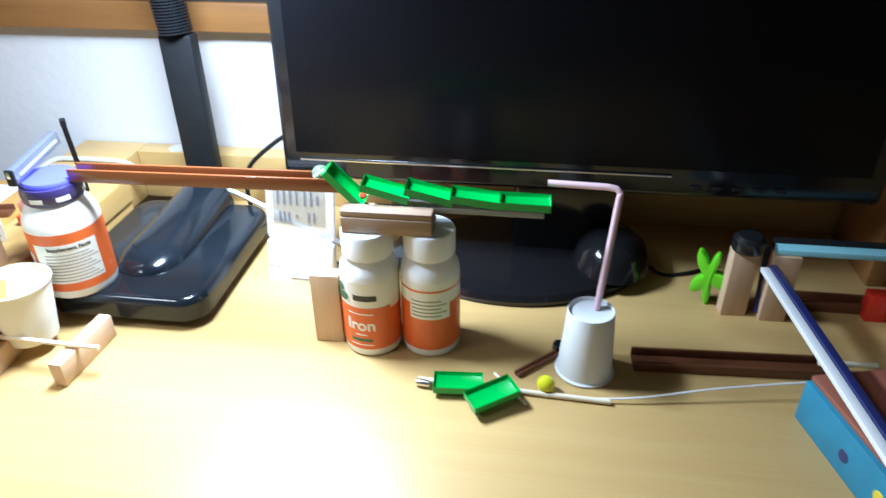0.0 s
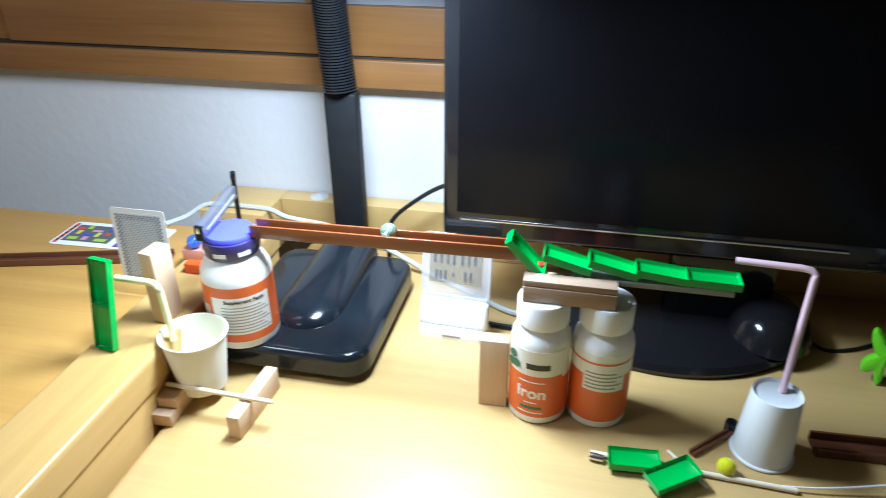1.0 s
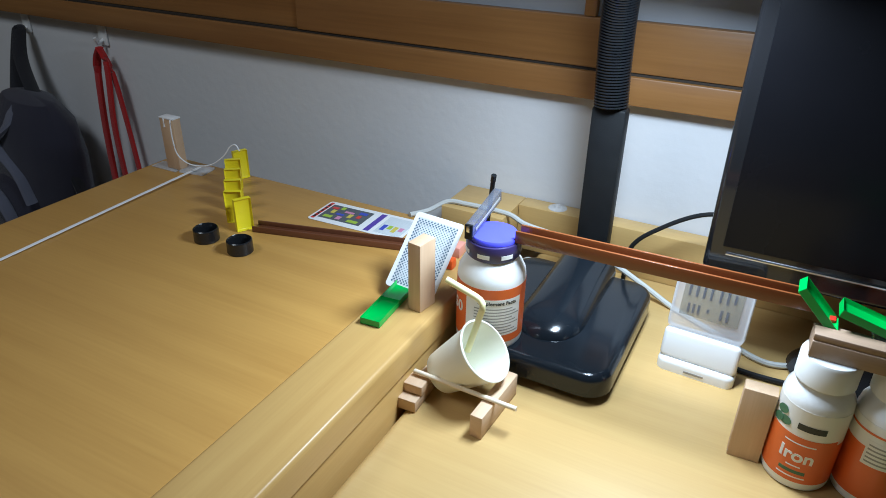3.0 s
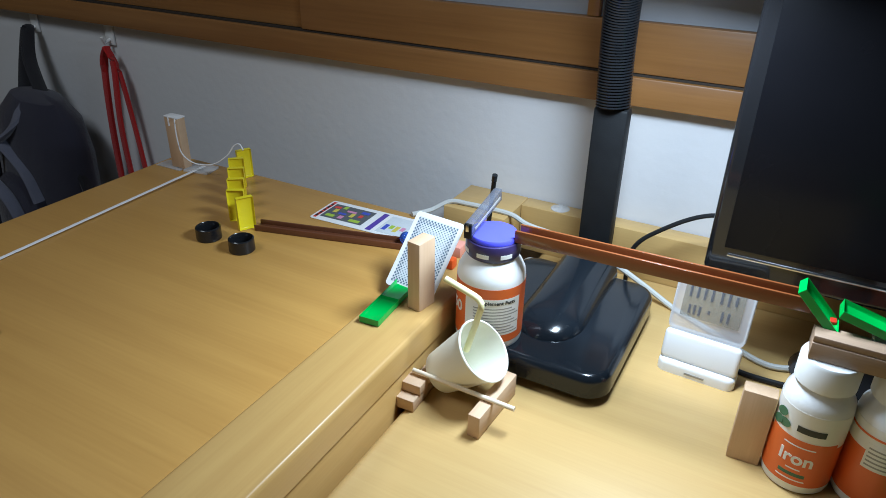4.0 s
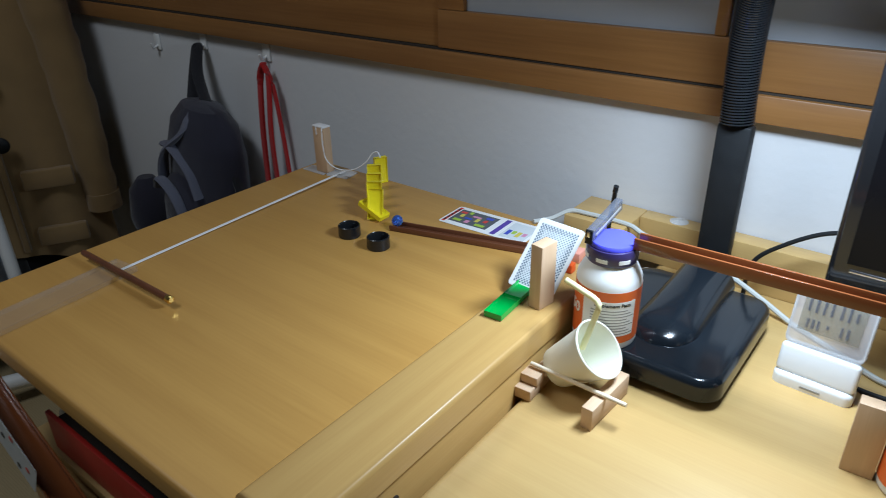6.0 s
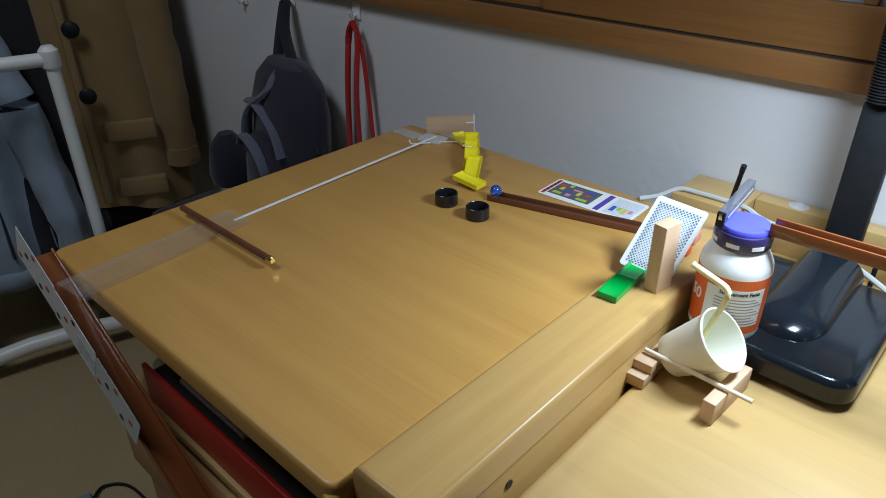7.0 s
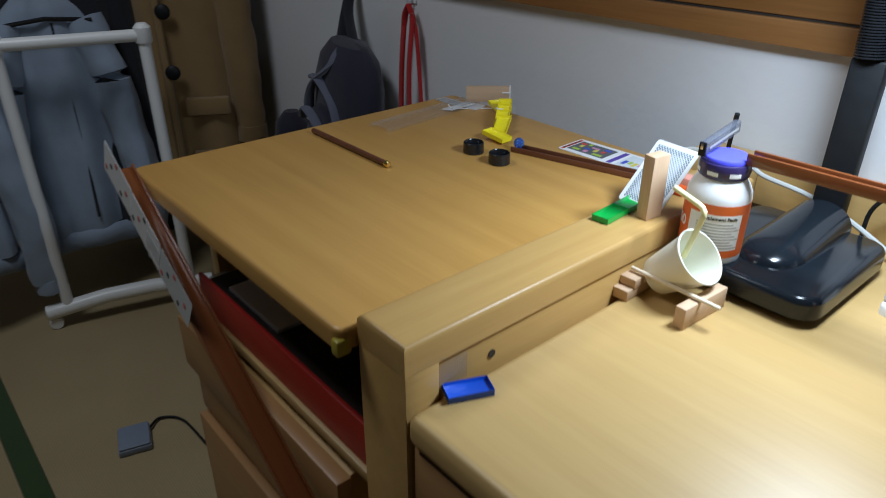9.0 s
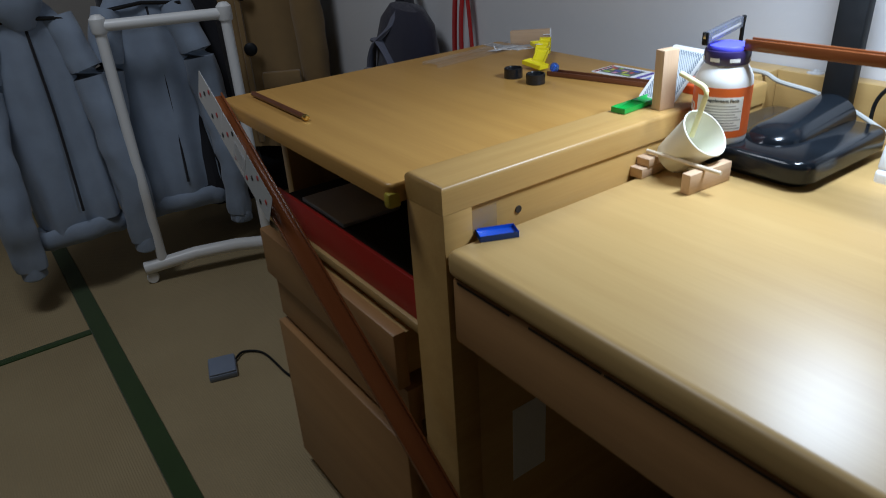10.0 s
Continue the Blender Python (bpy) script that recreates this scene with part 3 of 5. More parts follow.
def suction_hook():
    c = lathe([(0.0, 0.004), (0.004, 0.004), (0.006, 0.002), (0.0125, 0.0005), (0.0128, 0.0), (0, 0)], 24)
    whole("suction_cup", c, FROST, (-0.389, 0.908, 0.7662), "small clear suction cup on the tray's back", "suction cup")


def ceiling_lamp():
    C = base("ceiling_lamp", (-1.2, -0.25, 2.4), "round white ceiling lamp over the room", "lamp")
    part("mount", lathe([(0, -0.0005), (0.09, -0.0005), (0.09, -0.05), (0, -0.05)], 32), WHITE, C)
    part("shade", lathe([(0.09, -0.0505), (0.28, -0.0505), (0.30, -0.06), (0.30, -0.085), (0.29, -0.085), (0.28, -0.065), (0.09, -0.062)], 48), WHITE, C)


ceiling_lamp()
desk_lamp()
monitor()
weather_station()
back_cables()
suction_hook()

# ---- bottles ----


def small_bottle(x, y, turn, label, front):
    B = base("supplement_bottle", (x, y, DESK), label, "bottle", group="small supplement bottles")
    r = 0.0272
    prof = [(0, 0), (r - 0.003, 0), (r - 0.0008, 0.0012), (r, 0.004), (r, 0.083), (r - 0.001, 0.090), (r - 0.005, 0.0975), (0.0195, 0.102), (0.0185, 0.106), (0, 0.106)]
    part("bottle_body", lathe(prof, 56), WHITE_SOFT, B)
    cap = lathe([(0, 0.1015), (0.0222, 0.1015), (0.0233, 0.1025), (0.0233, 0.1235), (0.0222, 0.1258), (0.0205, 0.1262), (0, 0.1260)], 72)
    part("cap", cap, WHITE, B, "white ribbed screw cap")
    lab = part("label_band", band(r + 0.0001, -180, 180, 0.009, 0.083, 0.00015, 56), LABEL_WHITE, B, "printed paper label")
    part("orange_field", band(r + 0.0003, -180, 180, 0.009, 0.052 if front else 0.060, 0.0001, 56), ORANGE_LABEL, lab, "orange lower field")
    if front:
        part("curved_edge", band(r + 0.0003, turn - 62, turn + 62, 0.052, 0.056, 0.0001, 24), ORANGE_LABEL, lab)
        me = wrap(words("Iron", 0.0165, LABEL_WHITE, lab, pose(0, -0.0005, 0.031, 90, 0, 0), "lettering", 0.0004), r)
        me.matrix_basis = pose(0, 0, 0, 0, 0, turn)
        for z, hw, mat in ((0.0485, 26, LABEL_WHITE), (0.025, 12, LABEL_WHITE), (0.018, 22, LEAF), (0.0135, 24, LABEL_WHITE)):
            part("text_bar", band(r + 0.00042, turn - hw, turn + hw, z, z + (0.0035 if mat is LEAF else 0.0012), 0.0001, 12), mat, lab)
        # dark brand block and leaf print, drawn as plain shapes
        part("brand_shape", band(r + 0.00042, turn - 12, turn + 34, 0.0635, 0.0695, 0.0001, 12), INK, lab)
        for a, z in ((-52, 0.058), (-46, 0.068), (-36, 0.060)):
            lf = lathe([(0, 0.0002), (0.5, 0.0002), (1, 0.0001), (1, 0), (0, 0)], 16)
            for v in lf.verts:
                v.co.x, v.co.y = v.co.x * 0.0065, v.co.y * 0.0042
            part("leaf_print", lf, LEAF, lab, "", pose(0, 0, 0, 0, 0, turn + a) @ pose(0, -r - 0.0004, z + 0.004, 90, 20 + a, 0))
    else:
        pan = part("facts_panel", band(r + 0.00042, turn - 38, turn + 42, 0.044, 0.068, 0.0001, 20), LABEL_WHITE, lab, "white facts panel")
        for k in range(5):
            part("text_bar", band(r + 0.00056, turn - 34, turn + (36 if k % 2 else 24), 0.047 + 0.004 * k, 0.0485 + 0.004 * k, 0.0001, 12), LABEL_GREY, pan)
        part("top_stripe", band(r + 0.00042, -180, 180, 0.073, 0.075, 0.0001, 48), ORANGE_LABEL, lab)
    return B


small_bottle(-0.0645, 0.6275, -10, "white iron supplement bottle with an orange label", True)
small_bottle(-0.0092, 0.6335, 5, "white supplement bottle with orange label, facts side out", False)


def big_bottle():
    B = base("large_supplement_bottle", (-0.369, 0.6415, DESK + 0.0342), "large white supplement bottle with orange label and violet lid", "bottle")
    r = 0.0345
    prof = [(0, 0), (r - 0.004, 0), (r - 0.001, 0.0015), (r, 0.005), (r, 0.074), (r - 0.001, 0.081), (r - 0.005, 0.089), (0.0255, 0.095), (0.024, 0.098), (0, 0.098)]
    part("bottle_body", lathe(prof, 64), WHITE_SOFT, B)
    part("cap", lathe([(0, 0.0965), (0.0255, 0.0965), (0.0270, 0.0985), (0.0273, 0.1095), (0.0263, 0.1130), (0.024, 0.1137), (0, 0.1137)], 64), PURPLE_LID, B, "dark violet lid")
    for a in (-60, -10, 40, 100, 170):
        part("white_bar", band(0.0275, a, a + 26, 0.1012, 0.1055, 0.0002, 10), LABEL_WHITE, B, "white print on the lid")
    part("blue_disc", lathe([(0, 0.1185), (0.0232, 0.1185), (0.0243, 0.117), (0.0243, 0.1139), (0, 0.1139)], 48), BLUE_DISC, B, "bright blue disc on the lid")
    lab = part("label_band", band(r + 0.0001, -170, 170, 0.010, 0.072, 0.00015, 64), ORANGE_LABEL, B, "orange and white label")
    pan = part("facts_panel", band(r + 0.0003, -20, 78, 0.019, 0.061, 0.0001, 28), LABEL_WHITE, lab, "white facts panel")
    wr = wrap(words("Supplement Facts", 0.0056, INK, pan, pose(0, -0.0006, 0.055, 90, 0, 0), "lettering", 0.0001), r)
    wr.matrix_basis = pose(0, 0, 0, 0, 0, 35)
    for k in range(9):
        part("text_bar", band(r + 0.00045, -4, 76 - (7 * (k % 3)), 0.0215 + 0.0035 * k, 0.0227 + 0.0035 * k, 0.0001, 16), LABEL_GREY, pan)
    wr = wrap(words("50", 0.017, LABEL_WHITE, lab, pose(0, -0.0006, 0.038, 90, 0, 0), "lettering", 0.0003), r)
    wr.matrix_basis = pose(0, 0, 0, 0, 0, -42)


big_bottle()


def deflector():
    D = base("plastic_clip", (-0.384, 0.6165, DESK + 0.1530), "clear plastic clip standing on the bottle lid", "clip", rz=92)
    slope = pose(0, 0, 0.001, 0, -8, 0)
    plate = part("plate", box(0.0, 0.074, -0.0040, 0.0040, 0.0, 0.0135, 0.0012, 2), CLIP_GREY, D, "smoky clear bar", slope)
    part("end_piece", box(-0.0035, -0.0002, -0.004, 0.004, 0.0, 0.0155, 0.001), BLACK_MATT, D)
    part("bright_pin", box(-0.0042, -0.0036, -0.0016, 0.0016, 0.008, 0.0145, 0.0002), METAL, D, "bright metal pin")
    for y in (-0.0043, 0.0038):
        part("bright_edge", box(0.002, 0.072, y, y + 0.0005, 0.0122, 0.0130, 0.0002), CLIP_GREY, plate)
    part("dark_line", box(0.006, 0.068, -0.0045, -0.0041, 0.0045, 0.0075, 0.0001), LABEL_GREY, plate)
    a = base("black_rod", (-0.4345, 0.772, PANEL), "thin black rod standing on the panel behind a bottle", "rod")
    part("rod", tube([(0, 0, 0.0005), (0.0195, -0.031, 0.094)], 0.0027, 12), BLACK_MATT, a)
    part("tip", tube([(0.0190, -0.0303, 0.0920), (0.0205, -0.032, 0.100)], 0.0031, 12), BLACK, a)


deflector()

# ---- blocks, rails and dominoes ----


def block(place, rx=0, ry=0, rz=0, mat=None, size=(0.025, 0.015, 0.075), label="pale beech toy block standing on end", name="wooden_block"):
    b = box(-size[0] / 2, size[0] / 2, -size[1] / 2, size[1] / 2, 0, size[2], 0.0009)
    ob = new(name, mesh_of(name, b, mat or BEECH))
    ob.matrix_world = pose(*place, rx, ry, rz)
    return tagged(ob, label, "block", "wooden blocks")


def rail(p, q, mat, label, width=0.012, height=0.008):
    """A grooved rail from p to q: a floor and two lips."""
    p, q = Vector(p), Vector(q)
    ob = base("wooden_rail", (0, 0, 0), label, "rail", 0, "rails")
    d = (q - p).normalized()
    y = Vector((0, 0, 1)).cross(d).normalized()
    ob.matrix_world = Matrix.Translation(p) @ Matrix((d, y, d.cross(y))).transposed().to_4x4()
    n, w, t = (q - p).length, width / 2, 0.0028
    part("groove_floor", box(0, n, -w + t * 1.02, w - t * 1.02, 0, 0.0025, 0.0003), mat, ob)
    for s in (-1, 1):
        a, c = sorted((s * w, s * (w - t)))
        part("lip", box(0, n, a, c, 0, height, 0.0009), mat, ob)
    return ob


def domino_mesh(mat_key):
    """A domino 43 x 22 x 7.5 mm standing on its short edge, with a hollow on its -y face."""
    w, t, h, e = 0.0108, 0.00375, 0.0435, 0.0018
    b = bmesh.new()
    bmesh.ops.create_cube(b, size=1)
    for v in b.verts:
        v.co = Vector((v.co.x * 2 * w, v.co.y * 2 * t, (v.co.z + 0.5) * h))
    f = [f for f in b.faces if f.normal.y < -0.9][0]
    r = bmesh.ops.inset_region(b, faces=[f], thickness=e, depth=0)
    bmesh.ops.translate(b, verts=f.verts[:], vec=(0, 0.0042, 0))
    bmesh.ops.bevel(b, geom=b.edges[:], offset=0.0004, segments=1, affect="EDGES")
    return b


DOM = {}
LYING = Matrix(((0, 0, 1, 0), (-1, 0, 0, 0), (0, -1, 0, 0), (0, 0, 0, 1)))


def lying(x, y, z, yaw=0, pitch=0, roll=0):
    """A domino on its back, hollow side up: its long side along x, from the given end."""
    return Matrix.Translation((x, y, z)) @ pose(0, 0, 0, roll, pitch, yaw) @ LYING



def domino(colour, m, label):
    if colour not in DOM:
        DOM[colour] = mesh_of("domino", domino_mesh(colour), {"green": GREEN, "yellow": YELLOW, "blue": BLUE}[colour])
    ob = new("domino", DOM[colour])
    ob.matrix_world = m
    return tagged(ob, label, "domino", colour + " dominoes")


# stack on the two small bottles
block((-0.0435, 0.628, DESK + 0.1264), mat=BOARD_SHADED, size=(0.079, 0.030, 0.0150), label="flat wooden board across two bottle caps", name="wooden_board")
block((-0.0435, 0.6215, DESK + 0.1416), mat=BOARD_SHADED, size=(0.079, 0.015, 0.0058), label="thin wooden strip lying on a board", name="wooden_board")
block((-0.1065, 0.6255, DESK), rz=2, size=(0.027, 0.015, 0.076), label="pale wooden block standing beside a supplement bottle")
rail((-0.088, 0.650, 0.8500), (-0.3455, 0.6455, 0.8485), RAIL, "long red-brown rail between the board and the large bottle", 0.018, 0.013)
whole("rail_prop", box(-0.005, 0.005, -0.005, 0.005, 0, 0.0055, 0.001), RED, (-0.073, 0.648, DESK + 0.1416), "small red wedge under the rail's end", "wedge")

# dominoes along the top of the boards
for x, z, a in ((-0.099, 0.8745, 46), (-0.0685, 0.8625, 15), (-0.030, 0.8610, 13), (0.0095, 0.8560, 6), (0.0515, 0.8522, 1)):
    domino("green", lying(x, 0.640, z, 0, a), "bright green toy domino lying tipped in a row")
whole("clear_ruler", box(-0.070, 0.062, -0.0115, 0.0115, 0, 0.0058, 0.0005), CLEAR_FILM, (0.028, 0.6415, DESK + 0.1416), "clear plastic ruler lying under the dominoes", "ruler")

# upturned cup with pink straw
U = base("paper_cup_upturned", (0.136, 0.608, DESK), "white paper cup standing upside down", "paper cup")
cp = lathe([(0.0248, 0.0006), (0.0262, 0.002), (0.0248, 0.0034), (0.0205, 0.066), (0.0198, 0.0675), (0.0190, 0.0665), (0.0186, 0.064), (0, 0.0635), (0, 0.0625), (0.0196, 0.0625), (0.0238, 0.004), (0.0240, 0.0006)], 48)
part("cup_wall", cp, PAPER_CUP_B, U)
part("rolled_rim", lathe([(0.0240 + 0.0016 + 0.0014 * math.cos(a * math.pi / 4), 0.0015 + 0.0014 * math.sin(a * math.pi / 4)) for a in range(9)], 48), PAPER_CUP_B, U)
S = base("bent_straw_pink", (0.141, 0.614, DESK + 0.0637), "pink bent drinking straw standing on an upturned cup", "straw")
part("straw_tube", tube([(0.0, 0.0, 0.0), (0.011, 0.032, 0.093), (0.0112, 0.0335, 0.0975), (0.008, 0.0350, 0.1005), (0.0, 0.036, 0.1012), (-0.049, 0.044, 0.0985)], 0.0030, 12), STRAW_P, S)

# sticks, dominoes and marble lying on the desk
domino("green", lying(0.003, 0.565, 0.7080, 4), "bright green toy domino lying on a stick")
domino("green", lying(0.037, 0.540, 0.7110, 33, -4, 4), "bright green toy domino lying tilted on a stick")
whole("chopstick", tube([(-0.012, 0.573, 0.7026), (0.156, 0.5645, 0.7026)], [0.0026, 0.0024], 10), STICK, (0, 0, 0), "pale wooden stick lying on the desktop", "stick")
whole("skewer", tube([(0.055, 0.590, 0.7018), (0.085, 0.553, 0.7018)], 0.0016, 8), STICK, (0, 0, 0), "short thin wooden skewer on the desktop", "stick")
whole("metal_tip", lathe([(0, 0), (0.0032, 0.0), (0.0036, 0.004), (0.0032, 0.012), (0, 0.013)], 14), METAL, (0, 0, 0), "small bright metal ferrule beside a domino", "ferrule").matrix_world = pose(-0.0125, 0.568, 0.7038, 0, 90, -8)
whole("string_line", tube([(0.10, 0.5655, 0.7022), (0.17, 0.568, 0.705), (0.25, 0.583, 0.712), (0.335, 0.598, 0.716)], 0.0009, 6, None, 6), THREAD, (0, 0, 0), "taut white string above the desktop", "string")
YM = base("yellow_marble", (0.101, 0.5745, DESK + 0.0080), "clear yellow glass marble on the desktop", "marble")
part("ball", lathe([(0.0080 * math.sin(math.pi * i / 16), -0.0080 * math.cos(math.pi * i / 16)) for i in range(17)], 28), GLASS_YELLOW, YM)
rail((0.180, 0.622, DESK + 0.0002), (0.352, 0.630, DESK + 0.0002), RAIL_DARK, "dark brown grooved rail lying on the desktop", 0.024, 0.010)
rail((0.075, 0.590, DESK + 0.0002), (0.112, 0.625, DESK + 0.0002), RAIL_DARK, "short dark brown rail beside the upturned cup", 0.007, 0.005)
whole("black_nut", lathe([(0.002, 0), (0.006, 0), (0.006, 0.010), (0.002, 0.010), (0.002, 0)], 6), BLACK, (0.113, 0.630, DESK), "small black nut behind the upturned cup", "nut")

# the group of blocks and ramps at the far end of the desk
block((0.2875, 0.716, DESK), rz=3, label="pale wooden block standing beside a lime toy")
block((0.324, 0.711, DESK), rz=0, label="pale wooden block standing under a blue ramp")
block((0.455, 0.700, DESK), rz=10, size=(0.03, 0.02, 0.04), label="short pale wooden block near the monitor")
K = base("lime_toy_figure", (0.263, 0.730, DESK), "lime green flat plastic toy with rounded limbs", "toy")
toy = []
for k in range(72):
    a = 2 * math.pi * k / 72
    r = 0.0165 + 0.0075 * math.cos(5 * a + 0.6) + 0.003 * math.cos(3 * a)
    toy.append((r * math.cos(a) * 0.75, 0.034 + 1.45 * r * math.sin(a)))
lob = outline(toy, -0.005, 0.005, 0.0015, 2)
bmesh.ops.transform(lob, matrix=pose(0, 0, 0, 90, 0, -20), verts=lob.verts)
low = min(v.co.z for v in lob.verts)
bmesh.ops.translate(lob, verts=lob.verts, vec=(0, 0, -low))
part("body", lob, LIME, K)
whole("screw_cap", lathe([(0, 0), (0.014, 0), (0.0155, 0.003), (0.0150, 0.012), (0.011, 0.016), (0, 0.017)], 28), BLACK, (0.288, 0.714, DESK + 0.0752), "round black bottle cap on a block", "cap")
R = base("blue_ramp", (0.314, 0.713, DESK + 0.0752), "pale blue and black ruler bridging the blocks", "ramp")
part("ramp_bar", box(0, 0.20, -0.0065, 0.0065, 0, 0.006, 0.0006), SKYBLUE, R)
part("ramp_edge", box(0, 0.20, 0.0067, 0.014, 0, 0.009, 0.0006), BLACK_MATT, R)
rail((0.345, 0.735, DESK + 0.0002), (0.52, 0.735, DESK + 0.0002), RAIL_DARK, "dark brown rail lying behind the blocks", 0.020, 0.012)
whole("red_block", box(-0.010, 0.010, -0.008, 0.008, 0, 0.030, 0.001), RED, (0.425, 0.722, DESK), "small red plastic block", "block")
whole("pen", tube([(0.311, 0.712, 0.7045), (0.313, 0.730, 0.770)], 0.0035, 10), NAVY, (0, 0, 0), "dark blue pen leaning between two blocks", "pen")
T = base("white_ramp", (0.312, 0.690, DESK + 0.066), "long white and navy slide sloping down from the blocks", "ramp")
d = Vector((0.020, -0.232, 0.002))
T.matrix_world = Matrix.Translation((0.306, 0.700, DESK + 0.0605)) @ d.to_track_quat("Y", "Z").to_matrix().to_4x4()
part("slide_face", box(-0.001, 0.0068, 0, 0.36, 0, 0.005, 0.0006), WHITE, T)
part("slide_wall", box(-0.0078, -0.0012, 0, 0.36, 0, 0.0075, 0.0006), NAVY, T)
C = base("picture_box", (0.3255, 0.574, DESK), "blue card box with rust-brown grained top", "box", rz=14)
part("box_body", box(-0.018, 0.12, -0.24, 0.0, 0, 0.040, 0.001), TEAL, C)
part("box_lid", box(-0.014, 0.12, -0.24, 0.0, 0.0402, 0.045, 0.0006), BRICKISH, C, "rust-brown grained lid")
for y, z, mat in ((-0.10, 0.020, YELDOT), (-0.112, 0.012, PINKDOT), (-0.06, 0.018, NAVY)):
    part("printed_spot", lathe([(0, 0.0004), (0.005, 0.0004), (0.0055, 0), (0, 0)], 14), mat, C, "", pose(-0.0181, y, z, 0, -90, 0))
whole("white_peg", tube([(0.345, 0.632, 0.709), (0.395, 0.634, 0.709)], 0.0028, 10), STICK, (0, 0, 0), "short pale peg lying on the rail", "peg")

# left of the lamp: cup on a stick, post, rails on the lid
block((-0.405, 0.527, DESK + 0.0067), -90, 0, 2, mat=BEECH, size=(0.024, 0.013, 0.075), label="wooden block lying beside the panel under a stick")
block((-0.3285, 0.526, DESK + 0.0127), -90, 0, -3, mat=BEECH, size=(0.0125, 0.025, 0.076), label="wooden block lying on edge under a stick")
block((-0.402, 0.538, DESK + 0.0187), -90, 0, 2, mat=BEECH, size=(0.020, 0.0105, 0.018), label="thin wooden offcut lying on another block")
whole("pivot_stick", tube([(-0.4085, 0.5535, 0.7283), (-0.299, 0.550, 0.7283)], 0.0024, 10), STICK, (0, 0, 0), "thin pale stick resting across two blocks", "stick")
POST = block((-0.4300, 0.6060, PANEL), rz=-9, size=(0.0155, 0.025, 0.0765), label="pale wooden block standing on the desk panel")
block((-0.459, 0.722, PANEL), rz=4, mat=SALMON, size=(0.036, 0.02, 0.0130), label="salmon-coloured block behind the playing card")
whole("orange_clip", box(-0.012, 0.012, -0.006, 0.006, 0, 0.012, 0.002), ORANGE, (-0.447, 0.690, PANEL), "small orange plastic clip on the panel", "clip")
rail((-0.505, 0.7315, LIDZ + 0.0002), (-0.714, 0.6765, LIDZ + 0.0002), RAIL_DARK, "dark brown grooved rail lying on the lid", 0.020, 0.008)


def bottle_cap(x, y, label):
    c = lathe([(0, 0.002), (0.0130, 0.002), (0.0130, 0.0155), (0.0140, 0.0168), (0.0153, 0.0158), (0.0156, 0.001), (0.0148, 0.0), (0, 0)], 40)
    return whole("bottle_cap", c, BLACK, (x, y, LIDZ), label, "bottle cap", group="black bottle caps")


bottle_cap(-0.746, 0.624, "black screw cap lying open side up on the lid")
bottle_cap(-0.689, 0.621, "black screw cap lying open side up on the lid")

# printed card lying on the lid
PC = base("printed_card", (-0.608, 0.766, LIDZ), "white printed game card lying flat on the lid", "card", rz=2)
part("sheet", outline(round_rect(-0.070, 0.070, -0.030, 0.030, 0.005), 0.0003, 0.0009), CARD_WHITE, PC)
part("dark_panel", box(-0.060, 0.004, -0.020, 0.022, 0.0010, 0.0011, 0), SLATE_PRINT, PC)
part("title_bar", box(-0.067, -0.062, -0.026, 0.026, 0.0010, 0.0011, 0), PRINTS[0], PC)
part("violet_stripe", box(0.014, 0.022, -0.026, 0.026, 0.0010, 0.0011, 0), VIOLET_PRINT, PC)
part("pale_panel", box(0.028, 0.066, -0.024, 0.024, 0.0010, 0.0011, 0), CARD_PALE, PC)
for i, (x, y, w, h) in enumerate(((-0.057, 0.010, 0.010, 0.006), (-0.044, 0.012, 0.006, 0.008), (-0.034, 0.006, 0.014, 0.005), (-0.014, 0.010, 0.012, 0.007), (-0.052, -0.002, 0.006, 0.010), (-0.042, -0.004, 0.012, 0.005), (-0.024, -0.006, 0.006, 0.011), (-0.012, -0.002, 0.006, 0.008), (-0.055, -0.016, 0.013, 0.007), (-0.036, -0.016, 0.007, 0.009), (-0.018, -0.017, 0.016, 0.007))):
    part("colour_square", box(x, x + w, y, y + h, 0.0012, 0.0013, 0), PRINTS[(i * 7 + i // 5) % 5], PC)
for i in range(5):
    part("title_mark", box(-0.0663, -0.0628, -0.022 + 0.009 * i, -0.016 + 0.009 * i, 0.0012, 0.0013, 0), INK, PC)
for i in range(4):
    part("colour_square", box(0.032 + 0.008 * i, 0.038 + 0.008 * i, -0.016 + 0.006 * (i % 2), 0.0, 0.0012, 0.0013, 0), PRINTS[(i + 1) % 5], PC)

# blue domino and floor things
domino("blue", lying(-0.403, 0.271, DESK + 0.0038, 66), "bright blue toy domino lying flat on the desk corner")
G = base("grey_device", (-1.363, 0.191, 0.0), "small grey plastic device lying on the tatami", "device", rz=-16)
part("case", box(-0.040, 0.040, -0.034, 0.034, 0.0, 0.016, 0.003), GREY_BOX, G)
part("case_lid", box(-0.038, 0.038, -0.032, 0.032, 0.0162, 0.021, 0.002), GREY_BOX, G)
cable("device_cord", [(-1.378, 0.229, 0.010), (-1.40, 0.262, 0.006), (-1.36, 0.300, 0.004), (-1.24, 0.31, 0.004), (-1.15, 0.33, 0.004)], 0.003, BLACK_MATT, "thin black cord running from the grey device")

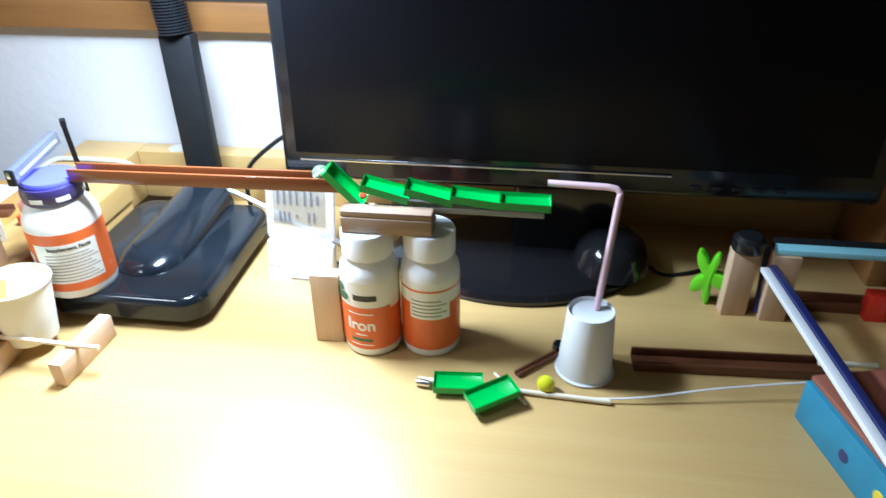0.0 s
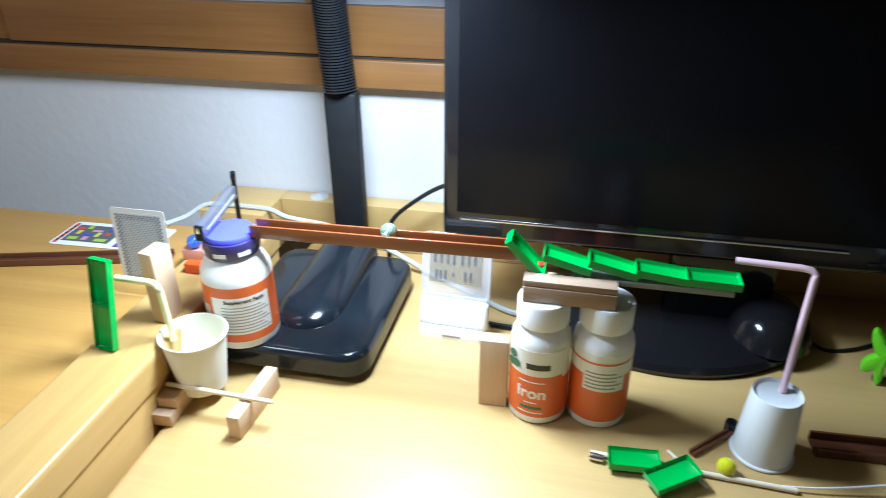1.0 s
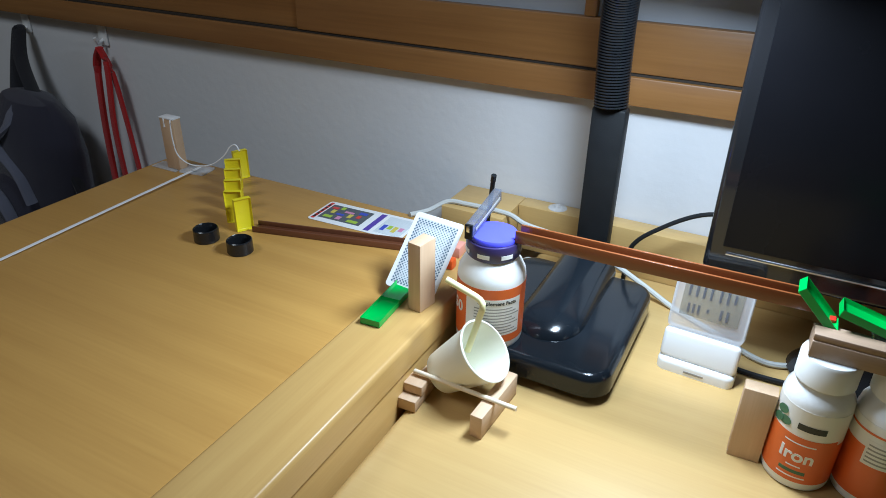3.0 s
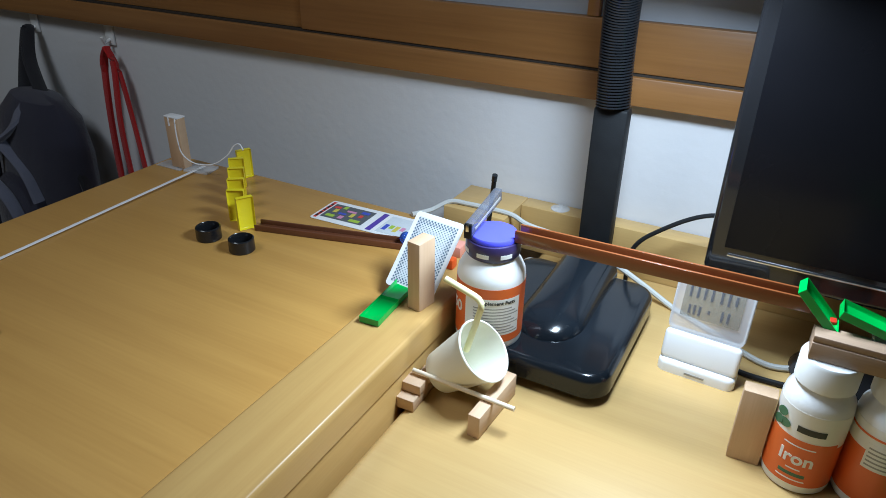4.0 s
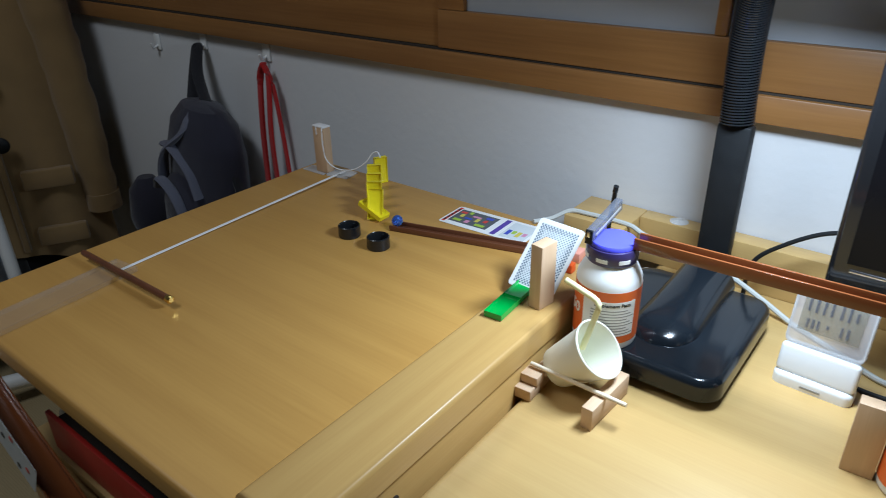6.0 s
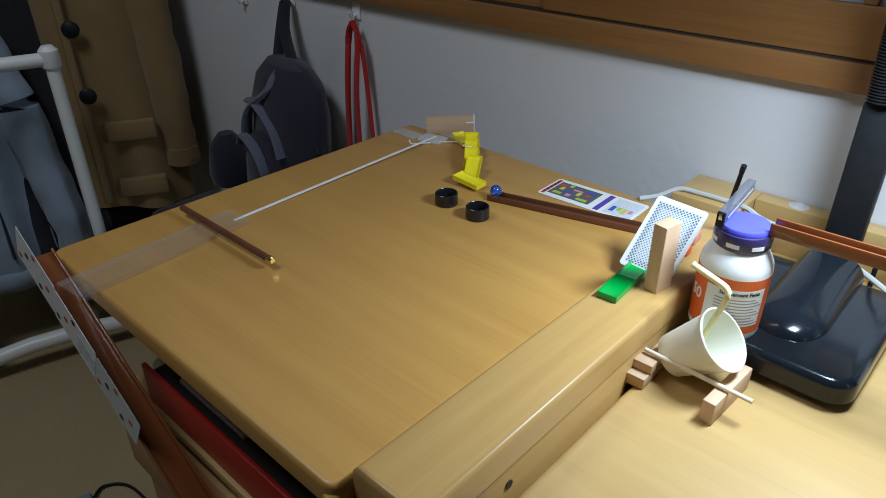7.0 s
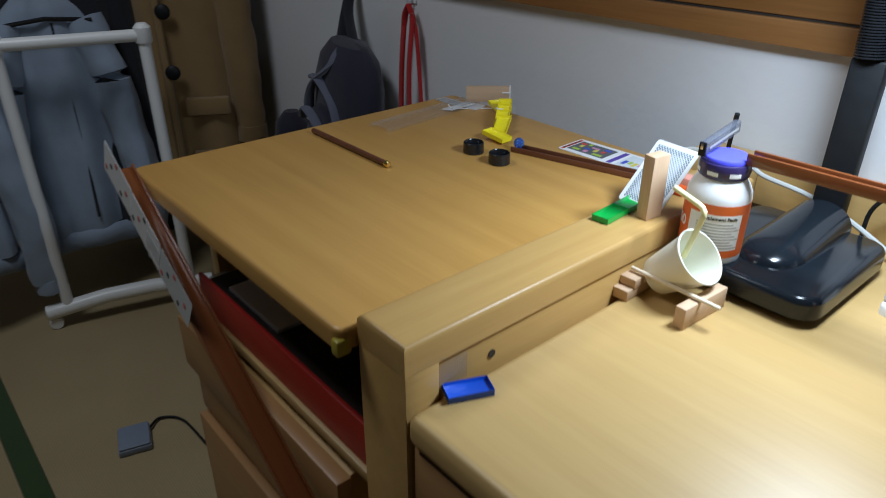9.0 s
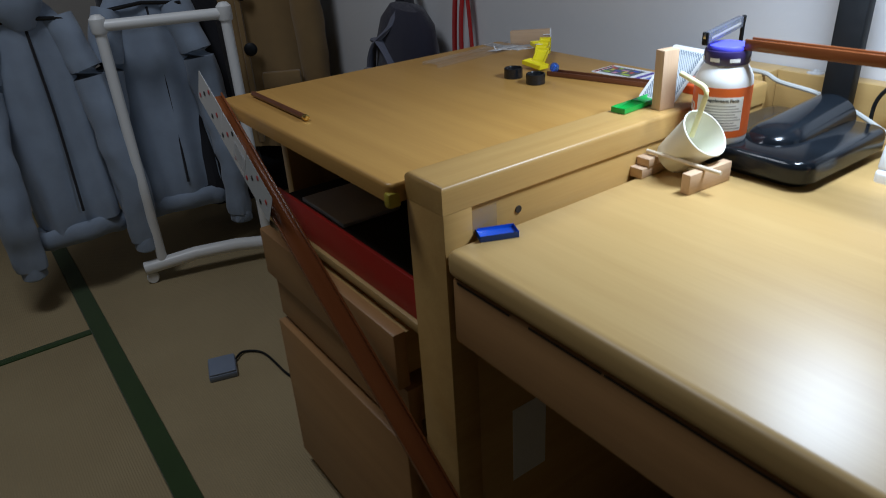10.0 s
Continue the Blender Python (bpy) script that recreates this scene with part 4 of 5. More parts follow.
# open top of the cabinet: red file and clutter
RF = base("red_folder", (-0.72, 0.2460, 0.5562), "red file box standing in the open cabinet", "file box")
part("front_face", box(-0.195, 0.238, 0.0, 0.006, 0.0, 0.058, 0.001), BOOK_RED, RF)
# solid dark block stands for the shade inside the box
part("inside", box(-0.190, 0.234, 0.0065, 0.20, 0.0, 0.045, 0.001), SHADE_AND_FLOOR, RF)
part("paper", box(-0.14, 0.0, 0.02, 0.12, 0.0455, 0.052, 0.001), CARD_WHITE, RF, "white papers in the box")
whole("tape_roll", lathe([(0.012, 0), (0.022, 0), (0.022, 0.02), (0.012, 0.02), (0.012, 0)], 28), FROST, (-0.94, 0.29, 0.5563), "roll of clear tape in the cabinet", "tape")
whole("blue_bottle_top", lathe([(0, 0), (0.014, 0), (0.014, 0.02), (0.008, 0.026), (0, 0.026)], 20), PRINTS[1], (-0.80, 0.50, 0.6158), "blue glossy cap deep in the cabinet", "cap")
whole("dark_case", box(-0.10, 0.10, -0.10, 0.10, 0, 0.0595, 0.004), BLACK_MATT, (-0.80, 0.56, 0.5562), "black case at the back of the cabinet", "case")

# sloping track with playing cards along the cabinet front
TR = base("sloping_track", (0, 0, 0), "brown wooden track sloping down beside the cabinet", "track")
p0, p1 = Vector((-0.985, 0.190, 0.763)), Vector((-0.36, 0.190, 0.352))
d = (p1 - p0).normalized()
fm = Matrix((d, Vector((0, 1, 0)), d.cross(Vector((0, 1, 0))))).transposed().to_4x4()
TR.matrix_world = Matrix.Translation(p0) @ fm
ln = (p1 - p0).length
part("track_floor", box(0, ln, -0.010, 0.019, 0.0, 0.003, 0.0006), RAIL, TR)
part("track_lip", box(0, ln, 0.0165, 0.019, 0.0032, 0.010, 0.0005), RAIL, TR)
part("track_edge", box(0, ln, -0.010, -0.0078, 0.0032, 0.007, 0.0005), RAIL, TR)
for k, o in enumerate((0.0, 0.09, 0.18)):
    c = part("playing_card", outline(round_rect(-0.02 + o, 0.068 + o, 0.0, 0.058, 0.003), -0.0002, 0.0002), CARD_WHITE if k < 2 else CARD_PALE, TR, "white playing card taped upright along the track", pose(0, -0.0108, -0.012, 90, 0, 0) @ pose(0, 0, 0.0006 * k))
    for j in range(5):
        part("pip", lathe([(0, 0.0003), (0.0040, 0.0003), (0.0045, 0), (0, 0)], 8), (PRINTS[0], INK)[(j + k) % 2], c, "", pose(-0.012 + o + 0.016 * j, 0.012 + 0.018 * (j % 3), 0.0003))
part("tape_piece", box(0.12, 0.16, -0.0125, -0.0122, 0.0, 0.03, 0), FROST, TR, "shiny clear tape")

# ---- clothes along the far end ----


def garment(name, label, rows, mat, place, rz, thick=0.05, folds=7, depth=0.02, seed=1, extra=None):
    """A hanging garment as a folded closed sheet; rows give (height, half width)."""
    G = base(name, place, label, "clothing", rz)
    rnd = random.Random(seed)
    ph = [rnd.uniform(0, 6.28) for _ in range(6)]
    n, b = 56, bmesh.new()
    rings = []
    fine = []
    for (z0, w0, t0), (z1, w1, t1) in zip(rows, rows[1:]):
        for k in range(8):
            s = k / 8
            fine.append((z0 + (z1 - z0) * s, w0 + (w1 - w0) * s, t0 + (t1 - t0) * s))
    fine.append(rows[-1])
    top, bot = rows[0][0], rows[-1][0]
    for z, w, t in fine:
        f = (top - z) / (top - bot)
        ring = []
        for i in range(n):
            a = 2 * math.pi * i / n
            x = w * math.cos(a)
            y = t * math.sin(a)
            fold = depth * (0.15 + f) * (math.sin(folds * x / w * 1.6 + ph[0] + 1.2 * f) + 0.6 * math.sin(folds * 2.3 * x / w + ph[1] - 2 * f)) * 0.6
            fold += 0.006 * noise.noise((x * 9 + ph[2], y * 9, z * 7 + ph[3]))
            ring.append(b.verts.new((x + 0.012 * math.sin(3 * a + ph[4]) * f, y + fold, z + 0.012 * f * math.sin(2 * a + ph[5]))))
        rings.append(ring)
    for p, q in zip(rings, rings[1:]):
        for i in range(n):
            b.faces.new((p[i], p[(i + 1) % n], q[(i + 1) % n], q[i]))
    b.faces.new(rings[0])
    b.faces.new(list(reversed(rings[-1])))
    part("body", b, mat, G)
    return G


def sleeve(G, pts, r, mat, seed, name="sleeve"):
    rnd = random.Random(seed)
    path, rad = [], []
    P = [Vector(p) for p in pts]
    n = 26
    for i in range(n):
        t = i / (n - 1) * (len(P) - 1)
        k = min(int(t), len(P) - 2)
        path.append(P[k].lerp(P[k + 1], t - k))
        rad.append(r * (1.05 - 0.35 * i / n + 0.025 * math.sin(i * 1.9 + seed)))
    b = tube(path, rad, 22)
    for v in b.verts:
        v.co += Vector((noise.noise(v.co * 22 + Vector((seed, 0, 0))), noise.noise(v.co * 22 + Vector((0, seed, 0))), 0)) * 0.007
    s = part(name, b, mat, G)
    e = path[-1]
    part("cuff", tube([e + Vector((0, 0, 0.035)), e + Vector((0, 0, -0.012))], rad[-1] * 1.06, 20), mat, s)
    return s


def coat():
    G = garment("brown_coat", "brown woollen duffle coat with dark toggles, hanging", [(1.30, 0.10, 0.05), (1.05, 0.14, 0.055), (0.75, 0.155, 0.062), (0.33, 0.170, 0.066)], COAT, (-2.02, 0.705, 0), 62, depth=0.016, folds=4, seed=3)
    sleeve(G, [(0.10, -0.01, 1.22), (0.135, -0.02, 0.85), (0.150, -0.03, 0.44)], 0.060, COAT, 2)
    for z in (0.97, 0.807, 0.646):
        part("toggle", lathe([(0, 0.010), (0.015, 0.008), (0.020, 0.003), (0.020, 0), (0, 0)], 20), BLACK_MATT, G, "dark round toggle", pose(-0.038, -0.082, z, 90, 0, 0))
    for z in (0.572, 0.415):
        part("pocket_flap", box(-0.018, 0.100, -0.090, -0.064, z - 0.05, z, 0.006), COAT, G, "", pose(0, 0, 0, 0, 0, 0))
    part("front_placket", box(-0.062, -0.046, -0.080, -0.060, 0.35, 1.2, 0.004), COAT, G)
    D = garment("dark_jacket", "black jacket hanging on the clothes rack", [(1.30, 0.16, 0.04), (1.05, 0.16, 0.05), (0.7, 0.18, 0.06), (0.22, 0.20, 0.07)], COAT_DARK, (-2.10, 0.44, 0), 80, depth=0.02, seed=8)
    D2 = garment("dark_trousers", "black clothes hanging behind the brown coat", [(1.20, 0.16, 0.05), (0.9, 0.25, 0.07), (0.5, 0.27, 0.08), (0.10, 0.27, 0.08)], COAT_DARK, (-2.24, 0.63, 0), 62, depth=0.02, seed=18)


def ruffled(b, amount, size, seed):
    """Pushes a mesh in and out in soft creases."""
    o = Vector((seed * 3.1, seed * 1.7, 0))
    for v in b.verts:
        q = Vector((v.co.x * size, v.co.y * size, v.co.z * size * 0.45))
        v.co += Vector((noise.noise(q + o), noise.noise(q * 1.3 - o), 0.3 * noise.noise(q * 0.8 + o * 2))) * amount
        v.co += Vector((noise.noise(q * 3.2 + o), noise.noise(q * 3.5 - o), 0)) * amount * 0.35
    return b


def fleece(name, x, y, rz, seed, label, hood):
    G = garment(name, label, [(0.87, 0.045, 0.035), (0.83, 0.085, 0.045), (0.79, 0.112, 0.050), (0.55, 0.118, 0.055), (0.225, 0.112, 0.056)], DENIM, (x, y, 0), rz, depth=0.020, folds=4, seed=seed)
    hem = []
    for k in range(25):
        a = 2 * math.pi * k / 24
        hem.append((0.108 * math.cos(a), 0.052 * math.sin(a) + 0.008 * math.sin(5 * a), 0.205 + 0.006 * math.sin(2 * a + seed)))
    part("hem_band", ruffled(tube(hem, 0.020, 12, None, 0, 1.5), 0.008, 14, seed), DENIM, G)
    for side, out, low in ((1, 0.150, 0.140), (-1, 0.160, 0.150)):
        pts = [(side * 0.088, -0.012, 0.80), (side * 0.128, -0.035, 0.66), (side * (out - 0.008), -0.055, 0.46), (side * (out + 0.004), -0.066, 0.30), (side * out, -0.070, low)]
        n = 34
        path, rad = [], []
        P = [Vector(q) for q in pts]
        for i in range(n):
            t = i / (n - 1) * (len(P) - 1)
            k = min(int(t), len(P) - 2)
            path.append(P[k].lerp(P[k + 1], t - k))
            rad.append(0.050 - 0.012 * i / n + 0.0014 * math.sin(i * 1.3 + seed))
        sl = part("sleeve", ruffled(tube(path, rad, 24), 0.013, 11, seed + side), DENIM, G)
        e = path[-1]
        part("cuff", ruffled(lathe([(0, 0.0), (0.030, 0.0), (0.036, 0.006), (0.037, 0.034), (0.034, 0.044), (0, 0.046)], 24), 0.006, 30, seed), DENIM, sl, "ribbed cuff", pose(e.x, e.y, e.z - 0.030))
    if hood:
        hb = lathe([(0, -0.07), (0.035, -0.06), (0.070, -0.01), (0.080, 0.04), (0.062, 0.085), (0, 0.10)], 28)
        for v in hb.verts:
            v.co.y *= 0.62
        part("hood", ruffled(hb, 0.022, 12, seed + 7), DENIM, G, "limp hood", pose(0.0, -0.040, 0.845))
    part("front_seam", tube([(0.012, -0.052, 0.80), (0.016, -0.062, 0.55), (0.010, -0.072, 0.28)], 0.004, 8, None, 6), COAT_DARK, G, "dark zip line")
    part("hanger_bar", tube([(-0.105, -0.052, 0.800), (0, -0.058, 0.812), (0.105, -0.052, 0.800)], 0.0055, 8), BLACK, G, "black hanger")


def rack():
    R = base("clothes_rack", (-1.950, 0.225, 0), "white pipe clothes rack on castors", "clothes rack", rz=-15)
    h, L = 0.776, 0.326
    for y in (0.0, L):
        part("upright", tube([(0, y, 0.075), (0, y, h)], 0.0150, 16), WHITE, R)
        part("joint", lathe([(0, -0.022), (0.019, -0.022), (0.021, -0.018), (0.021, 0.016), (0.012, 0.026), (0, 0.028)], 20), WHITE, R, "", pose(0, y, h))
    part("crossbar", tube([(0, -0.01, h - 0.003), (0, L + 0.01, h - 0.003)], 0.0155, 16), WHITE, R)
    part("foot_bar", tube([(0, -0.055, 0.052), (0, 0.1, 0.070), (0, L - 0.1, 0.070), (0, L + 0.06, 0.052)], 0.021, 14), WHITE, R)
    for y in (-0.04, L + 0.04):
        c = part("castor", lathe([(0, -0.010), (0.016, -0.010), (0.018, -0.006), (0.018, 0.006), (0.016, 0.010), (0, 0.010)], 22), WHITE, R, "", pose(0, y, 0.018, 0, 90, 0))


coat()
fleece("grey_fleece_jacket", -2.065, 0.365, 84, 11, "grey-blue fleece jacket hanging on the rack", False)
fleece("grey_hooded_jacket", -2.05, 0.050, 88, 23, "grey-blue hooded jacket hanging on the rack", True)
rack()


def backpack():
    B = base("backpack", (-1.435, 0.838, 0.455), "dark grey-blue nylon backpack hanging on a wall hook", "backpack")
    B.matrix_world = pose(-1.435, 0.838, 0.455, 0, 8, 0)
    b = lathe([(0.0, 0.0), (0.80, 0.01), (0.99, 0.05), (1.0, 0.16), (0.97, 0.24), (0.84, 0.30), (0.52, 0.338), (0.0, 0.348)], 44)
    for v in b.verts:
        k = 1 + 0.05 * noise.noise(v.co * 5)
        v.co.x, v.co.y = v.co.x * 0.110 * k, v.co.y * 0.068 * k
    part("main_bag", b, PACK, B)
    f = lathe([(0.0, 0.0), (0.8, 0.01), (1.0, 0.05), (0.98, 0.11), (0.80, 0.16), (0.45, 0.185), (0, 0.19)], 36)
    for v in f.verts:
        v.co.x, v.co.y = v.co.x * 0.078, v.co.y * 0.050
    part("front_pocket", f, PACK, B, "", pose(-0.005, -0.045, 0.012))
    for pts in ([(-0.070, -0.082, 0.15), (-0.035, -0.096, 0.185), (0.015, -0.097, 0.16), (0.045, -0.093, 0.09), (0.055, -0.086, 0.02)], [(-0.060, -0.062, 0.25), (-0.02, -0.070, 0.255), (0.03, -0.067, 0.215), (0.055, -0.066, 0.16)], [(0.005, -0.030, 0.335), (0.000, -0.058, 0.29), (-0.045, -0.074, 0.235), (-0.068, -0.070, 0.15)]):
        part("pale_trim", tube(pts, 0.0125, 8, None, 6, 0.5), PACK_PALE, B, "pale grey curved trim")
    part("top_strap", tube([(-0.045, 0.005, 0.325), (-0.072, 0.035, 0.38), (-0.094, 0.064, 0.432), (-0.060, 0.035, 0.385), (0.012, 0.005, 0.330)], 0.012, 8, None, 6, 0.4), COAT_DARK, B, "black carrying strap")
    part("side_strap", tube([(0.080, -0.01, 0.27), (0.112, 0.0, 0.16), (0.105, 0.0, 0.02)], 0.014, 8, None, 6, 0.5), COAT_DARK, B)
    part("side_pouch", lathe([(0, 0), (0.020, 0.0), (0.024, 0.03), (0.018, 0.08), (0, 0.09)], 18), COAT_DARK, B, "", pose(-0.098, 0.0, 0.0))


def hook(x, z):
    H = base("wall_hook", (x, WALL - 0.0005, z), "small white adhesive wall hook", "hook", group="wall hooks")
    part("plate", box(-0.011, 0.011, -0.004, 0, -0.018, 0.018, 0.002), WHITE, H)
    part("peg", tube([(0, -0.003, -0.008), (0, -0.016, -0.013), (0, -0.020, -0.002)], 0.003, 10), WHITE, H)


def red_straps():
    S = base("red_strap", (-1.248, 0.900, 0.660), "long red cord looped over a wall hook", "strap")
    part("strand", tube([(0.0, 0.0, 0.222), (-0.018, 0.002, 0.19), (-0.035, 0.004, 0.08), (-0.045, 0.006, -0.06)], 0.0085, 8, None, 6, 0.5), STRAP_RED, S)
    part("strand", tube([(0.0, 0.0, 0.222), (0.010, 0.0, 0.19), (0.004, -0.006, 0.08), (-0.008, 0.004, -0.06)], 0.0075, 8, None, 6, 0.5), STRAP_RED, S)
    part("strand", tube([(0.0, 0.0, 0.222), (0.016, 0.004, 0.18), (0.026, 0.006, 0.08), (0.036, 0.006, -0.05)], 0.0065, 8, None, 6, 0.5), STRAP_RED, S)


backpack()
red_straps()
for x, z in ((-1.475, 0.900), (-1.262, 0.899), (-1.66, 0.88)):
    hook(x, z)
bb = lathe([(0, 0), (0.05, 0), (0.055, 0.03), (0.045, 0.10), (0.02, 0.13), (0, 0.13)], 20)
whole("blue_bag", bb, PACK, (-1.70, 0.84, 0.43), "small blue bag hanging low on the wall", "bag")
whole("black_bag", box(-0.16, 0.16, -0.1, 0.1, 0, 0.43, 0.03, 3), COAT_DARK, (-1.55, 0.70, 0.0), "black bag standing against the wall", "bag")

# ---- what moves ----


def ball(name, r, mat, label):
    B = base(name, (0, 0, 0), label, "marble")
    part("ball", lathe([(r * math.sin(math.pi * i / 18), -r * math.cos(math.pi * i / 18)) for i in range(19)], 32), mat, B)
    part("swirl", tube([(-0.5 * r, 0, -0.35 * r), (0, 0.3 * r, 0), (0.4 * r, -0.1 * r, 0.45 * r)], 0.16 * r, 8, None, 5), WHITE, B, "pale swirl inside")
    return B


GREEN_BALL = ball("green_marble", 0.0080, GLASS_GREEN, "clear pale green glass marble on the rail")
BLUE_BALL = ball("blue_marble", 0.0080, GLASS_BLUE, "clear blue glass marble rolling on the rail")

CUP = base("paper_cup", (0, 0, 0), "cream paper cup with a bent straw, resting on a stick", "paper cup")
part("cup_wall", lathe([(0, 0.004), (0.0208, 0.004), (0.0213, 0.0), (0.0222, 0.0), (0.0304, 0.060), (0.0297, 0.0605), (0.0213, 0.006), (0, 0.0055)], 48), PAPER_CUP, CUP)
part("rolled_rim", lathe([(0.0309 + 0.0012 * math.cos(a * math.pi / 4), 0.0605 + 0.0013 * math.sin(a * math.pi / 4)) for a in range(9)], 48), PAPER_CUP, CUP)
STRAW = base("bent_straw", (0, 0, 0), "pale yellow bent straw standing in a paper cup", "straw")
part("straw_tube", tube([(0.003, 0, -0.062), (0.0005, 0.0, -0.008), (-0.001, 0, -0.003), (-0.005, 0, 0.0), (-0.010, 0, 0.0008), (-0.042, 0.0, 0.001)], 0.0032, 12), STRAW_Y, STRAW)

TALL = base("domino_pair", (0, 0, 0), "two bright green dominoes joined end to end", "domino")
for k in (0, 1):
    o = new("domino_half", DOM["green"])
    o.parent = TALL
    o.matrix_basis = pose(0, 0, 0.0435 * k)

CARD = base("playing_card", (0, 0, 0), "white playing card with a blue lattice back", "playing card")
part("card_sheet", outline(round_rect(-0.0308, 0.0308, 0, 0.0885, 0.004), -0.0002, 0.0002), CARD_WHITE, CARD, "", pose(0, 0, 0, 90, 0, 0))
for s in (-1, 1):
    y = -0.0003 * s
    cb = None
    part("lattice_field", box(-0.0255, 0.0255, y - 0.00005, y + 0.00005, 0.0055, 0.083, 0), CARD_PALE, CARD, "pale blue lattice field")
    for i in range(25):
        for j in range(37):
            x, z = -0.0246 + 0.00205 * i, 0.0070 + 0.00205 * j
            edge = i in (0, 1, 2, 22, 23, 24) or j in (0, 1, 2, 34, 35, 36)
            if (i + j) % 2 == 0:
                h = 0.0009 if edge else 0.0006
                b = bmesh.new()
                bmesh.ops.create_cube(b, size=1, matrix=pose(x, y * 1.4, z, 0, 45 if edge else 0, 0) @ Matrix.Diagonal((2 * h, 0.00008, 2 * h, 1)))
                cb = joined(cb, b)
    tagged(part("lattice_print", cb, CARD_BLUE, CARD, "darker blue lattice print"), kind="stuff")

YEL = [domino("yellow", Matrix.Identity(4), "bright yellow toy domino in a curved row") for _ in range(6)]

WP = base("thread_post", (0, 0, 0), "wooden block post with white thread tied round it", "block")
part("block_body", box(-0.0135, 0.0135, -0.0075, 0.0075, 0, 0.080, 0.0009), BEECH, WP)
part("thread_wrap", box(-0.0140, 0.0140, -0.0080, 0.0080, 0.0785, 0.0806, 0.0004), THREAD, WP, "white thread wound at the top")
part("thread_tail", tube([(-0.004, -0.0082, 0.079), (-0.004, -0.0084, 0.072), (-0.004, -0.0084, 0.066)], 0.0011, 6, None, 5), THREAD, WP)
LOOP = whole("thread_loop", tube([(0.0, 0.0, 0.0), (0.004, -0.006, -0.004), (0.006, -0.008, -0.030), (0.012, -0.008, -0.052), (0.032, -0.004, -0.064), (0.060, 0.004, -0.062), (0.084, 0.010, -0.046), (0.096, 0.014, -0.030), (0.106, 0.016, -0.026), (0.112, 0.016, -0.034)], 0.0010, 6, None, 6), THREAD, (0, 0, 0), "slack white thread between post and domino", "thread")

whole("anchor_tape", outline(round_rect(-0.022, 0.022, -0.016, 0.016, 0.003), 0.0002, 0.003, 0.001), FROST, (-0.925, 0.785, LIDZ), "cloudy tape holding the elastic band", "tape", rz=10)
whole("post_mat", box(-0.03, 0.02, -0.012, 0.012, 0, 0.0015, 0.0003), FROST, (-0.968, 0.775, LIDZ), "clear tape patch under the post", "tape")

STRIP = base("clear_strip", (0, 0, 0), "clear plastic strip pulled across the lid by elastic", "strip")
part("film", box(-0.021, 0.021, 0, 0.225, 0.0058, 0.0062, 0), THIN_FILM, STRIP)
part("side_wall", box(-0.0216, -0.021, 0, 0.225, 0.0002, 0.0066, 0), THIN_FILM, STRIP)
part("side_wall", box(0.021, 0.0216, 0, 0.225, 0.0002, 0.0066, 0), THIN_FILM, STRIP)

BANDS = []
for i in range(8):
    o = whole("elastic_piece", box(-0.0028, 0.0028, 0, 0.060, 0.0004 + 0.0004 * i, 0.0010 + 0.0004 * i, 0.0002), THREAD, (0, 0, 0), "stretched white elastic band lying on the lid", "elastic band", group="elastic band pieces")
    BANDS.append(o)

RODD = base("brown_rod", (0, 0, 0), "dark brown wooden rod with a brass end", "rod")
part("rod_body", lathe([(0, -0.097), (0.0038, -0.097), (0.0042, -0.0955), (0.0042, 0.0955), (0, 0.0955)], 20), RAIL_DARK, RODD, "", pose(0, 0, 0, 0, 90, 0))
part("brass_tip", lathe([(0, 0.0957), (0.0046, 0.0957), (0.0048, 0.097), (0.0048, 0.102), (0.0030, 0.1035), (0, 0.1035)], 20), BRASS, RODD, "shiny brass tip", pose(0, 0, 0, 0, 90, 0))


def still(ob, m):
    ob.matrix_world = m
    walk(ob, [(0, m), (10, m)])


def rolled(p, axis, turn):
    return Matrix.Translation(p) @ Matrix.Rotation(radians(turn), 4, axis)


